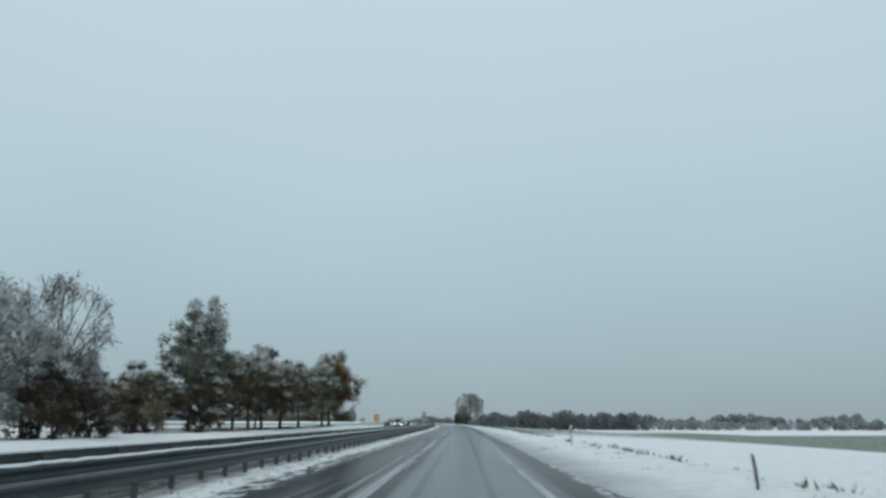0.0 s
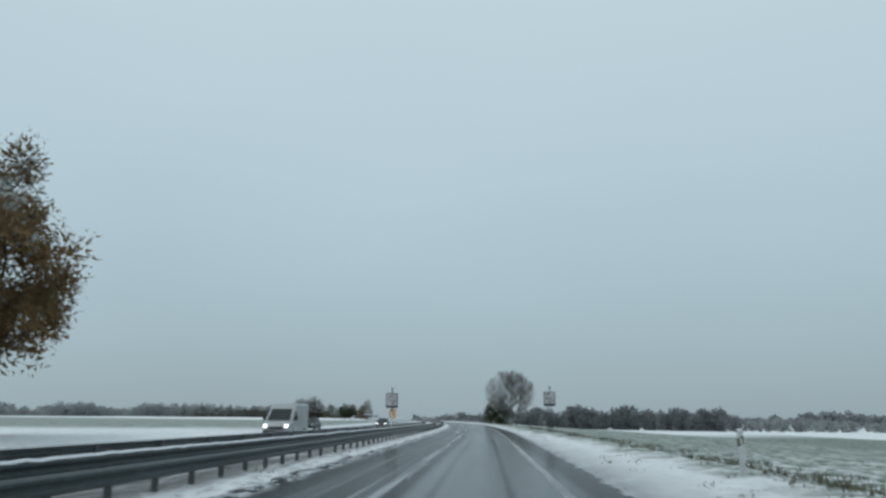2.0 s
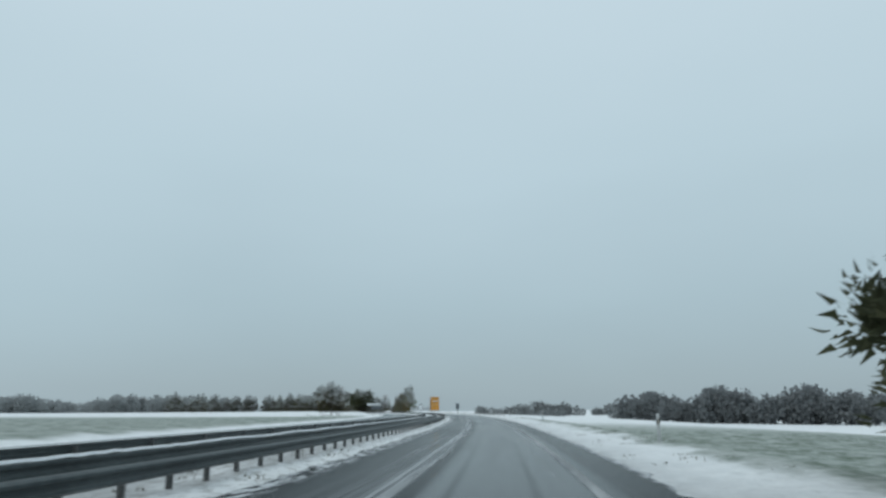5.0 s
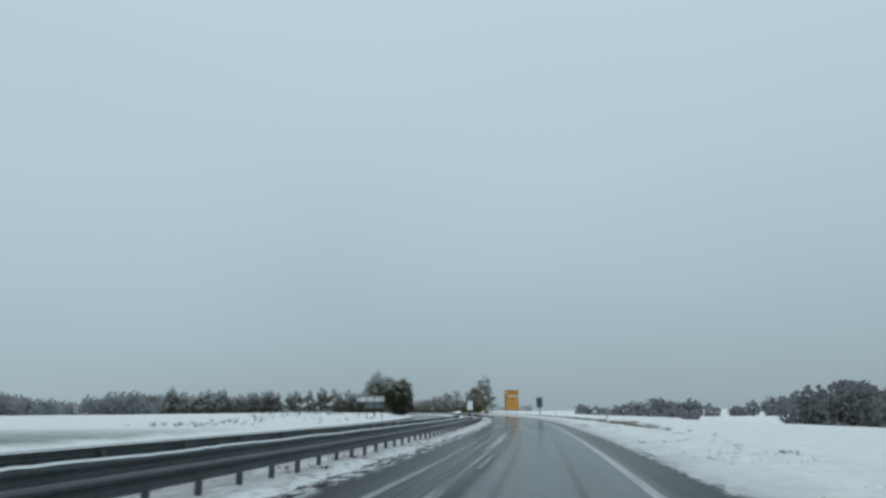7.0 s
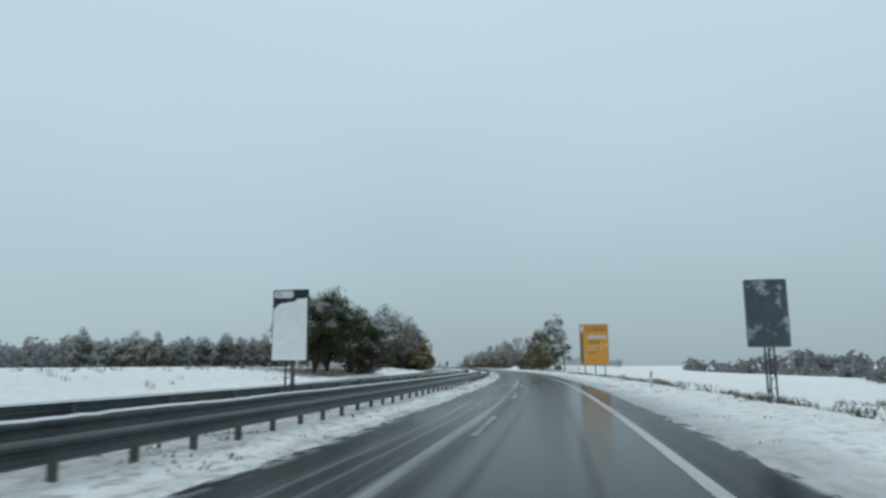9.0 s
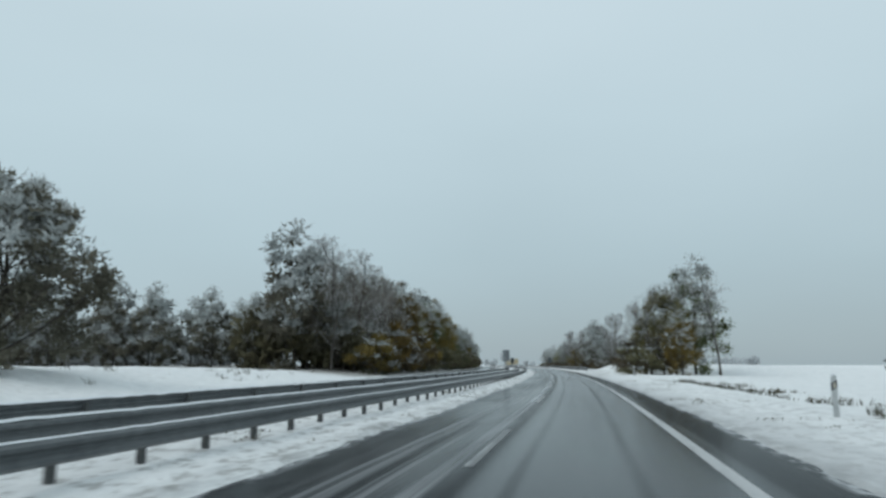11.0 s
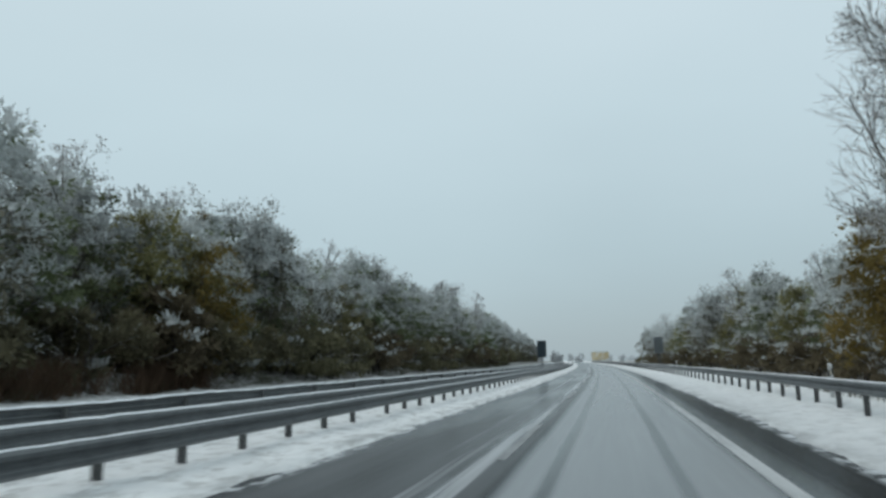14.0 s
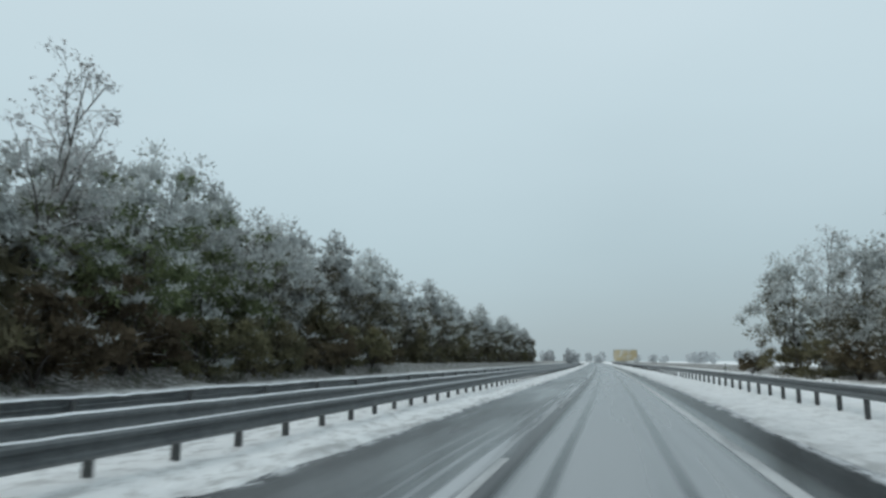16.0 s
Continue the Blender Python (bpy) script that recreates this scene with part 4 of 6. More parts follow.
def clump_mesh(name, cloud, leaf):
    verts, faces, white = cloud
    me = mesh_of(name, verts, faces, [leaf, LEAF_WHITE])
    me.polygons.foreach_set("material_index", white.astype(np.int32))
    return me


def rods_mesh(name, rods, mat, sides):
    pieces = []
    for p, q, r0, r1 in rods:
        v, f = tube(p, q, r0, r1, sides)
        pieces.append((v, f[:sides]))
    return mesh_of(name, *joined(pieces), mat, True)


def make_tree(name, label, category, seed, height, wide, low, count=500, leaves=3000, size=0.15, scatter=0.28, leaf=None, bark=None, group="", twig=None,
              stems=1, fork=0.55, tip=0.012, bend_cost=0.35, droop=0.0, lean=0.0, lobes=0.28, shape=1.0, sprigs=0, tri=False, clumps=0, puff=0.7, flat=0.7, snow=0.3):
    """A tree or shrub: crown between low and height, wide its half-width; branches grown from the stems to fill the crown, leaves at their ends."""
    nrg = np.random.default_rng(seed)
    pts = crown_points(nrg, count, low, height, wide, shape, lobes, lean=lean)
    top = low + (height - low) * fork
    roots = []
    for k in range(stems):
        a = nrg.uniform(0, 6.28)
        out = 0 if stems == 1 else wide * nrg.uniform(0.25, 0.55)
        n = 6
        roots.append([(out * math.cos(a) * (i / n) ** 1.3 + lean * i / n + nrg.normal(0, 0.03) * i, out * math.sin(a) * (i / n) ** 1.3 + nrg.normal(0, 0.03) * i,
                       -0.3 + (top + 0.3) * i / n) for i in range(n + 1)])
    nodes, parent, total = branch_out(nrg, pts, roots, bend_cost)
    radius = tip * total ** 0.48
    thick, thin = [], []
    for i, p in enumerate(parent):
        if p < 0:
            continue
        grow_ = 1.35 if p == 0 or nodes[p][2] < 0.1 else 1.0
        rod = (Vector(nodes[p]), Vector(nodes[i]), float(min(radius[p], radius[i] * 1.35)) * grow_, float(radius[i]))
        (thick if radius[i] > 4.2 * tip else thin).append(rod)
    ends = nodes[total <= 3]
    if sprigs:
        for e in ends:
            out = (e - np.array([0, 0, low + (height - low) * 0.3]))
            out /= np.linalg.norm(out) + 1e-6
            for _ in range(sprigs):
                w = out * 0.7 + nrg.normal(0, 0.45, 3) + np.array([0, 0, 0.25])
                w *= nrg.uniform(0.35, 0.75) / np.linalg.norm(w)
                thin.append((Vector(e), Vector(e + w), tip * 0.8, tip * 0.4))
    ob = thing(name, label, category, group)
    part("trunk", rods_mesh("trunk", thick, bark or BARK, 7), ob)
    part("crown", rods_mesh("crown", thin, twig or TWIG, 3), ob, "fine snow-dusted branches" if sprigs else "")
    if clumps:
        part("foliage", clump_mesh("foliage", clump_cloud(nrg, ends, clumps, leaves // clumps, puff, size, flat, snow, low, height, droop), leaf), ob)
    elif leaves:
        part("foliage", mesh_of("foliage", *leaf_cloud(nrg, ends, leaves, size, scatter, droop, tri), leaf), ob)
    return ob


def fan_tree(name, label, category, seed, height, wide, low, trunks=2, limbs=9, boughs=8, shoots=6, twigs=3, thick=0.23, tip=0.007, group="", bark=None, twig=None, spread=0.10, crowd=0.82, open_=1.0, leaves=0, leaf=None, size=0.12):
    """A bare tree: slim trunks that run up through the crown, limbs that rise outwards, boughs, shoots and fine twigs."""
    rng, nrg = random.Random(seed), np.random.default_rng(seed)
    stout, fine, ends = [], [], []
    mid, half = (low + height) / 2, (height - low) / 2

    def inside(p):
        return (p.x * p.x + p.y * p.y) / (wide * wide) + ((p.z - mid) / half) ** 2 < 1.0

    def grow(p, way, length, r, level, end_r):
        n = (9, 7, 5, 3, 2)[level]
        path = [(p, r)]
        way = way.normalized()
        for i in range(n):
            lift = (0.03, 0.10, 0.06, 0.04, 0.03)[level]
            bendy = (0.05, 0.09, 0.13, 0.16, 0.2)[level]
            way = (way + Vector((rng.gauss(0, bendy), rng.gauss(0, bendy), rng.gauss(0, bendy) + lift))).normalized()
            q = path[-1][0] + way * (length / n)
            if level and q.z > low and not inside(q) and i > 0:
                break
            path.append((q, r + (end_r - r) * ((i + 1) / n) ** 0.8))
        for (a, ra), (b, rb) in zip(path, path[1:]):
            (stout if level < 2 else fine).append((a, b, ra, rb))
        return path, way

    def along(path, f):
        k = f * (len(path) - 1)
        i = min(int(k), len(path) - 2)
        (a, ra), (b, rb) = path[i], path[i + 1]
        return a.lerp(b, k - i), ra + (rb - ra) * (k - i), (b - a).normalized()

    def away(way, angle):
        side = way.orthogonal().normalized()
        side = Matrix.Rotation(rng.uniform(0, 6.28), 3, way) @ side
        return way * math.cos(angle) + side * math.sin(angle)

    def children(path, level):
        if level > 4:
            return
        count = (0, limbs, boughs, shoots, twigs)[level]
        for i in range(count):
            f0 = (0, max(0.05, low / height * 0.85), 0.2, 0.2, 0.25)[level]
            f = f0 + ((crowd if level == 1 else 1.0) - f0) * (i + rng.uniform(0.2, 0.9)) / count
            p, r, way = along(path, min(f, 0.98))
            angle = (0, rng.uniform(0.75, 1.15) * (1.25 - 0.6 * f) * open_, rng.uniform(0.45, 0.8), rng.uniform(0.4, 0.8), rng.uniform(0.35, 0.8))[level]
            length = (0, wide * 1.1 * (1.15 - 0.45 * f), wide * 0.52 * (1.15 - 0.5 * f), wide * 0.24, wide * 0.10)[level] * rng.uniform(0.75, 1.2)
            r0 = min(r * 0.75, (0, thick * 0.42, thick * 0.16, tip * 2.0, tip * 1.1)[level])
            r1 = (0, tip * 2.4, tip * 1.5, tip, tip * 0.6)[level]
            sub, _ = grow(p, away(way, angle), length, max(r0, r1), level, r1)
            if level >= 3:
                ends.append(tuple(sub[-1][0]))
            if len(sub) > 1:
                children(sub, level + 1)

    for k in range(trunks):
        a = 6.28 * k / trunks + 0.35
        lean = Vector((math.cos(a) * spread, math.sin(a) * spread, 1.0)) if trunks > 1 else Vector((rng.gauss(0, 0.03), rng.gauss(0, 0.03), 1))
        foot = Vector((math.cos(a) * 0.14, math.sin(a) * 0.14, -0.3)) if trunks > 1 else Vector((0, 0, -0.3))
        path, _ = grow(foot, lean, height * rng.uniform(0.9, 0.97), thick, 0, tip * 3)
        stout[-9] = (stout[-9][0], stout[-9][1], thick * 1.35, stout[-9][3])
        children(path, 1)
    ob = thing(name, label, category, group)
    part("trunk", rods_mesh("trunk", stout, bark or BARK_GREY, 7), ob)
    part("crown", rods_mesh("crown", fine, twig or TWIG, 3), ob, "fine snow-dusted branches")
    if leaves:
        part("foliage", mesh_of("foliage", *leaf_cloud(nrg, np.array(ends), leaves, size, 0.2, 0.0, True), leaf), ob)
    return ob


def ground_at(s, d):
    return float(ground_height(np.array([s]), np.array([d]))[0])


def plant(ob, s, d, turn=0.0, size=1.0):
    return put(ob, s, d, ground_at(s, d) - 0.05, turn, size)


def plant_again(ob, s, d, turn=0.0, size=1.0):
    return again(ob, s, d, ground_at(s, d) - 0.05, turn, size)


# --- beside the far carriageway, before the open fields
ROW = "trees beyond the far carriageway"
grey_bush = fan_tree("tree", "tall grey shrubby tree, bare twigs dusted with snow", "tree", 11, 12.5, 5.0, 0.8, 5, 7, 6, 5, 2, 0.13, 0.010, ROW, spread=0.22, leaves=1200, leaf=LEAF_BROWN, size=0.10)
plant(grey_bush, 53, -31.5)
plant_again(grey_bush, 46, -33, 120, 0.95)
low_bush = make_tree("shrub", "rounded dark brown shrub in the snow", "shrub", 12, 6.4, 3.4, 0.3, 500, 12000, 0.085, 0.3, CLUMP_BROWN, BARK, ROW, stems=5, sprigs=1, clumps=110, puff=0.75, flat=0.8, snow=0.22)
plant(low_bush, 77, -34)
plant_again(low_bush, 50, -28.5, 40, 0.75)
plant_again(low_bush, 56, -29, 200, 0.6)
plant_again(low_bush, 72, -33, 80, 0.95)
plant_again(low_bush, 82, -29.5, 150, 0.95)
loose_tree = make_tree("tree", "slim tree with wind-blown grey-green leaves", "tree", 13, 14.5, 3.2, 3.2, 420, 16000, 0.1, 0.36, CLUMP_ASH, BARK, ROW, lean=0.5, lobes=0.5, bend_cost=0.2, clumps=110, puff=1.1, flat=1.0, snow=0.28)
plant(loose_tree, 83, -31.5)
plant_again(loose_tree, 58, -31, 70, 0.45)
round_tree = make_tree("tree", "round-crowned tree with dull brown and olive leaves", "tree", 14, 10.2, 5.2, 2.6, 420, 20000, 0.085, 0.40, CLUMP_BROWN, BARK, ROW, fork=0.4, clumps=190, puff=1.05, flat=0.75, snow=0.27)
plant(round_tree, 98, -31)
for s, d, a, k in ((105, -29, 70, 0.95), (112, -33, 140, 1.05), (120, -30, 210, 1.05), (129, -32, 300, 1.08)):
    plant_again(round_tree, s, d, a, k)
grey_tree = make_tree("tree", "tree with dark grey-green leaves under thin snow", "tree", 15, 14, 4.0, 3.6, 550, 20000, 0.095, 0.40, CLUMP_ASH, BARK, ROW, fork=0.5, lobes=0.4, clumps=120, puff=1.15, flat=0.8, snow=0.4)
plant(grey_tree, 159, -30.1, 0, 0.94)
bare_tree = fan_tree("tree", "grey tree with snow-dusted twigs and thin ash-green leaves", "tree", 17, 13.6, 4.4, 3.2, 1, 12, 7, 6, 3, 0.17, 0.010, ROW, leaves=4200, leaf=CLUMP_ASH, size=0.12)
plant(bare_tree, 145, -32.1, 0, 0.93)
plant_again(bare_tree, 136, -30.5, 140, 0.85)
plant_again(bare_tree, 114, -32.5, 200, 0.98)
birch = make_tree("tree", "tree with hanging rust-coloured autumn leaves", "tree", 16, 14.8, 5.6, 3.6, 600, 36000, 0.1, 0.42, CLUMP_RUST, BARK, ROW, fork=0.45, droop=0.35, lobes=0.35, clumps=230, puff=1.25, flat=1.1, snow=0.12)
plant(birch, 168.5, -30.2, 0, 1.06)

# --- the lone tree and its bush on the near verge
lone = fan_tree("tree", "large bare twin-stemmed tree with a fine round crown dusted with snow", "tree", 21, 13.9, 6.4, 3.1, 2, 15, 11, 8, 4, 0.28, 0.008, open_=1.15, spread=0.085, crowd=0.74, bark=BARK_WIND)
plant(lone, 323.6, 12.05, -20, 1.07)
verge_bush = make_tree("shrub", "dense dark green leafy bush on the snowy verge", "shrub", 22, 6.6, 3.1, 0.4, 500, 18000, 0.09, 0.28, CLUMP_DARK, BARK, stems=4, clumps=170, puff=0.8, flat=0.75, snow=0.24)
plant(verge_bush, 335, 9.6, 0, 1.12)
plant_again(verge_bush, 331, 10.0, 90, 0.48)

# --- round the raised field
big_bush = make_tree("tree", "broad dark green bushy tree with several stems", "tree", 31, 10.2, 5.2, 2.6, 900, 30000, 0.105, 0.3, CLUMP_DARK, BARK, stems=6, fork=0.45, lobes=0.3, shape=0.3, clumps=200, puff=1.25, flat=0.85, snow=0.20)
plant(big_bush, 673, -27.8, 0, 0.92)
plant_again(big_bush, 684, -29, 120, 0.97)
plant_again(big_bush, 696, -28, 220, 0.85)
plant_again(low_bush, 693, -26.2, 10, 0.85)
plant_again(low_bush, 700, -26.5, 130, 0.9)
plant_again(low_bush, 705, -27.5, 250, 0.7)
snow_bush = make_tree("tree", "round bushy tree with snow on its leaves", "tree", 32, 11.0, 4.4, 0.4, 700, 16000, 0.11, 0.34, CLUMP_PALE, BARK, stems=3, clumps=170, puff=1.1, flat=0.8, snow=0.42)
plant(snow_bush, 748, -31)
plant_again(snow_bush, 734, -31.5, 70, 0.5)
plant_again(snow_bush, 708, -27, 170, 0.45)


# --- the wood on both sides of the road
WOOD = "trees of the roadside wood"
wood_a = make_tree("tree", "dense olive-brown woodland tree with snow on top", "tree", 41, 13.5, 4.4, 0.8, 260, 9600, 0.118, 0.46, CLUMP_OLIVE, BARK, WOOD, stems=2, lobes=0.45, clumps=105, puff=1.3, flat=0.9, snow=0.32)
wood_b = make_tree("tree", "dark green woodland tree with snow on its leaves", "tree", 42, 14.5, 4.2, 0.9, 260, 9600, 0.118, 0.46, CLUMP_DEEP, BARK, WOOD, lobes=0.45, clumps=105, puff=1.3, flat=0.9, snow=0.55)
wood_c = make_tree("tree", "woodland tree white with snow on twigs and leaves", "tree", 43, 13, 4.2, 1.4, 260, 8600, 0.112, 0.44, CLUMP_PALE, BARK_GREY, WOOD, lobes=0.45, clumps=105, puff=1.3, flat=0.9, snow=0.75)
wood_d = fan_tree("tree", "tall bare woodland tree with snow along its twigs", "tree", 44, 17, 4.2, 4.5, 1, 10, 5, 3, 2, 0.2, 0.011, WOOD, twig=TWIG_FROST, leaves=1400, leaf=LEAF_FROST, size=0.13)
wood_i = fan_tree("tree", "bare grey-brown woodland tree with a dense crown of fine twigs", "tree", 58, 15.5, 4.8, 3.4, 1, 13, 7, 5, 2, 0.2, 0.010, WOOD, open_=1.1, twig=TWIG, leaves=1500, leaf=CLUMP_BROWN, size=0.10)
wood_e = fan_tree("tree", "bare spreading roadside tree with several pale stems", "tree", 47, 15.0, 4.5, 2.6, 3, 9, 7, 7, 3, 0.16, 0.010, WOOD, spread=0.19, open_=1.2, twig=TWIG_FROST)
wood_g = fan_tree("tree", "bare fan-crowned tree standing over the verge shrubs", "tree", 48, 13.2, 4.5, 2.6, 1, 15, 10, 8, 4, 0.2, 0.009, WOOD, open_=1.15, twig=TWIG_FROST)
wood_f = make_tree("tree", "woodland tree with golden-brown autumn leaves", "tree", 49, 14, 4.2, 0.9, 260, 9600, 0.118, 0.46, CLUMP_GOLD, BARK, WOOD, lobes=0.4, clumps=105, puff=1.3, flat=0.9, snow=0.26)
wood_h = make_tree("tree", "far woodland tree of olive leaves and snow", "tree", 50, 14, 4.3, 0.8, 160, 3600, 0.21, 0.5, CLUMP_PALE, BARK, WOOD, lobes=0.45, clumps=50, puff=1.5, flat=0.85, snow=0.52)
shrub_a = make_tree("shrub", "dull brown undergrowth shrub at the edge of the wood", "shrub", 45, 4.8, 2.9, 0.2, 150, 2200, 0.135, 0.40, CLUMP_BROWN, BARK, "undergrowth shrubs", twig=BARK, stems=5, clumps=26, puff=1.05, flat=0.7, snow=0.14)
shrub_b = make_tree("shrub", "dark olive undergrowth shrub at the edge of the wood", "shrub", 46, 4.4, 3.0, 0.2, 150, 2200, 0.135, 0.40, CLUMP_UNDER, BARK, "undergrowth shrubs", twig=BARK, stems=5, clumps=26, puff=1.05, flat=0.7, snow=0.14)
shrub_e = make_tree("shrub", "golden-brown shrub at the edge of the wood", "shrub", 57, 4.6, 2.9, 0.2, 150, 2400, 0.13, 0.40, CLUMP_GOLD, BARK, "undergrowth shrubs", twig=BARK, stems=5, clumps=30, puff=1.0, flat=0.7, snow=0.1)
shrub_d = make_tree("shrub", "dense dark undergrowth between the woodland trees", "shrub", 54, 6.0, 3.6, 0.1, 90, 1150, 0.34, 0.55, CLUMP_UNDER, BARK, "undergrowth shrubs", twig=BARK, stems=4, clumps=22, puff=1.5, flat=0.7, snow=0.12)
shrub_c = make_tree("shrub", "rusty brown shrub with snow at the edge of the wood", "shrub", 53, 4.4, 2.8, 0.2, 150, 2200, 0.135, 0.40, CLUMP_BROWN, BARK, "undergrowth shrubs", twig=BARK, stems=5, clumps=26, puff=1.05, flat=0.7, snow=0.14)


def fill_wood():
    rng = random.Random(7)
    used = set()

    def one(proto, s, d, size):
        turn = rng.uniform(0, 360)
        if proto.name in used:
            plant_again(proto, s, d, turn, size)
        else:
            used.add(proto.name)
            plant(proto, s, d, turn, size)

    # left: dark and leafy first, then whiter
    s = 803.0
    while s < 1350:
        if s < 838:
            proto = rng.choice([wood_i, wood_i, wood_a])
        elif s < 895:
            proto = rng.choice([wood_a, wood_a, wood_a, wood_b, wood_f])
        else:
            proto = rng.choice([wood_b, wood_b, wood_a, wood_c] if s < 930 else [wood_c, wood_b, wood_b, wood_b, wood_a])
        if s > 1100:
            proto = wood_h
        one(proto, s, -27.5 - rng.uniform(0, 2.5), rng.uniform(0.80, 1.03) * (0.86 if 895 < s < 960 else 0.80 if 960 <= s < 990 else 0.86 if s >= 990 else 1.0))
        tall = 1.12 if s < 893 else 1.0
        if s < 1150:
            one(rng.choice([wood_i, wood_d, wood_h] if s < 845 else [wood_h]), s + rng.uniform(1, 4), -33 - rng.uniform(0, 4), rng.uniform(0.9, 1.1) * (0.84 if 895 < s < 990 else 0.88 if s >= 990 else tall))
        if s < 1120:
            one(rng.choice([shrub_a, shrub_b, shrub_b, shrub_b]) if s > 842 else rng.choice([shrub_e, shrub_e, shrub_a]), s + rng.uniform(0, 3), -24.4 - rng.uniform(0, 1.0), rng.uniform(0.75, 1.1) * (1.35 if s < 842 else 1.0))
        one(shrub_d, s + rng.uniform(0, 4), -29.5 - rng.uniform(0, 2), rng.uniform(0.85, 1.15))
        if s < 1120:
            one(shrub_d, s + rng.uniform(0, 4), -37.5 - rng.uniform(0, 3), rng.uniform(1.2, 1.5))
        s += rng.uniform(4.8, 6.8) if s < 1130 else rng.uniform(8, 11)
    # right: a first clump, then the wood's edge
    for s, d, p, k in ((826, 10.6, shrub_b, 0.95), (829, 13.5, wood_i, 0.85), (834, 11.5, shrub_a, 1.1), (833, 18, wood_i, 1.0), (838, 22, wood_b, 1.2), (824, 17.2, wood_f, 0.6), (831, 15.8, wood_a, 0.98), (827, 12.4, shrub_c, 0.85), (830, 16.5, shrub_c, 1.0), (830, 24, wood_d, 1.0), (840, 14.5, wood_a, 0.7)):
        one(p, s, d, k)
    one(wood_d, 808, -31.5, 1.12)
    one(wood_d, 814, -30.0, 1.05)
    one(wood_e, 889, 14.8, 0.95)
    one(wood_g, 931, 9.2, 0.93)
    one(wood_c, 911, 13.0, 0.92)
    one(wood_f, 870, -26.2, 0.92)
    one(wood_f, 953, -25.6, 0.66)
    one(wood_c, 935, -26.4, 0.85)
    one(wood_c, 962, -26.6, 0.9)
    # the wood's front towards the fields
    for i in range(13):
        one(wood_h, 806 + rng.uniform(0, 8), -40 - 7.5 * i - rng.uniform(0, 3), rng.uniform(0.62, 0.85))
        one(wood_h, 812 + rng.uniform(0, 8), -44 - 7.5 * i - rng.uniform(0, 3), rng.uniform(0.55, 0.75))
    one(wood_f, 941, 10.4, 0.53)
    s = 895.0
    while s < 1105:
        grown = 0.5 if s < 935 else (0.6 if s < 975 else 0.64)
        one(rng.choice([wood_c, wood_c, wood_a, wood_d, wood_b]), s, 13.5 + rng.uniform(0, 3), rng.uniform(0.8, 1.1) * grown)
        one(rng.choice([wood_h, wood_d, wood_h]), s + 3, 19.5 + rng.uniform(0, 4), rng.uniform(0.9, 1.15) * grown)
        one(rng.choice([shrub_c, shrub_c, shrub_b]), s + rng.uniform(0, 3), 10.8 + rng.uniform(0, 1.8), rng.uniform(0.35, 0.7))
        one(shrub_d, s + rng.uniform(0, 4), 16.5 + rng.uniform(0, 2), rng.uniform(0.6, 0.8))
        s += rng.uniform(5.5, 7.5)
    # slim bare crowns that stand over the snowy wood
    for s, d, k in ((918, -30.5, 0.86), (933, -29.8, 0.80), (948, -30.6, 0.90), (957, -30.0, 0.84), (985, -30.8, 0.86), (1003, -30.2, 0.92), (1073, -28.2, 1.0)):
        one(wood_d, s, d, k)
    one(wood_g, 1047, -28.2, 1.27)


fill_wood()
# snowed bushes under the grey trees where the shot begins
plant_again(wood_c, 50, -30.8, 40, 0.62)
plant_again(wood_c, 44.5, -31.5, 160, 0.74)
plant_again(wood_c, 55.5, -30.2, 250, 0.5)


# a small conifer on the bank
def make_conifer(seed, height):
    rng, nrg = random.Random(seed), np.random.default_rng(seed)
    ob = thing("conifer", "small dark pine with snow on its boughs", "tree")
    part("trunk", mesh_of("trunk", *tube((0, 0, -0.2), (0, 0, height * 0.97), 0.11, 0.02, 8), BARK, True), ob)
    rods, tips = [], []
    for i in range(110):
        z = height * (0.12 + 0.86 * i / 110)
        reach = (height - z) * 0.42 + 0.15
        a = rng.uniform(0, 2 * math.pi)
        way = Vector((math.cos(a), math.sin(a), rng.uniform(-0.15, 0.3)))
        p = Vector((0, 0, z))
        rods.append((p, p + way * reach, 0.03, 0.01))
        for f in (0.4, 0.55, 0.7, 0.85, 1.0):
            tips.append(tuple(p + way * reach * f))
    part("crown", rods_mesh("crown", rods, TWIG, 3), ob)
    part("foliage", mesh_of("foliage", *leaf_cloud(nrg, np.array(tips), 4600, 0.12, 0.12), LEAF_GREEN), ob)
    return ob


plant(make_conifer(51, 6.6), 864, 19.7)


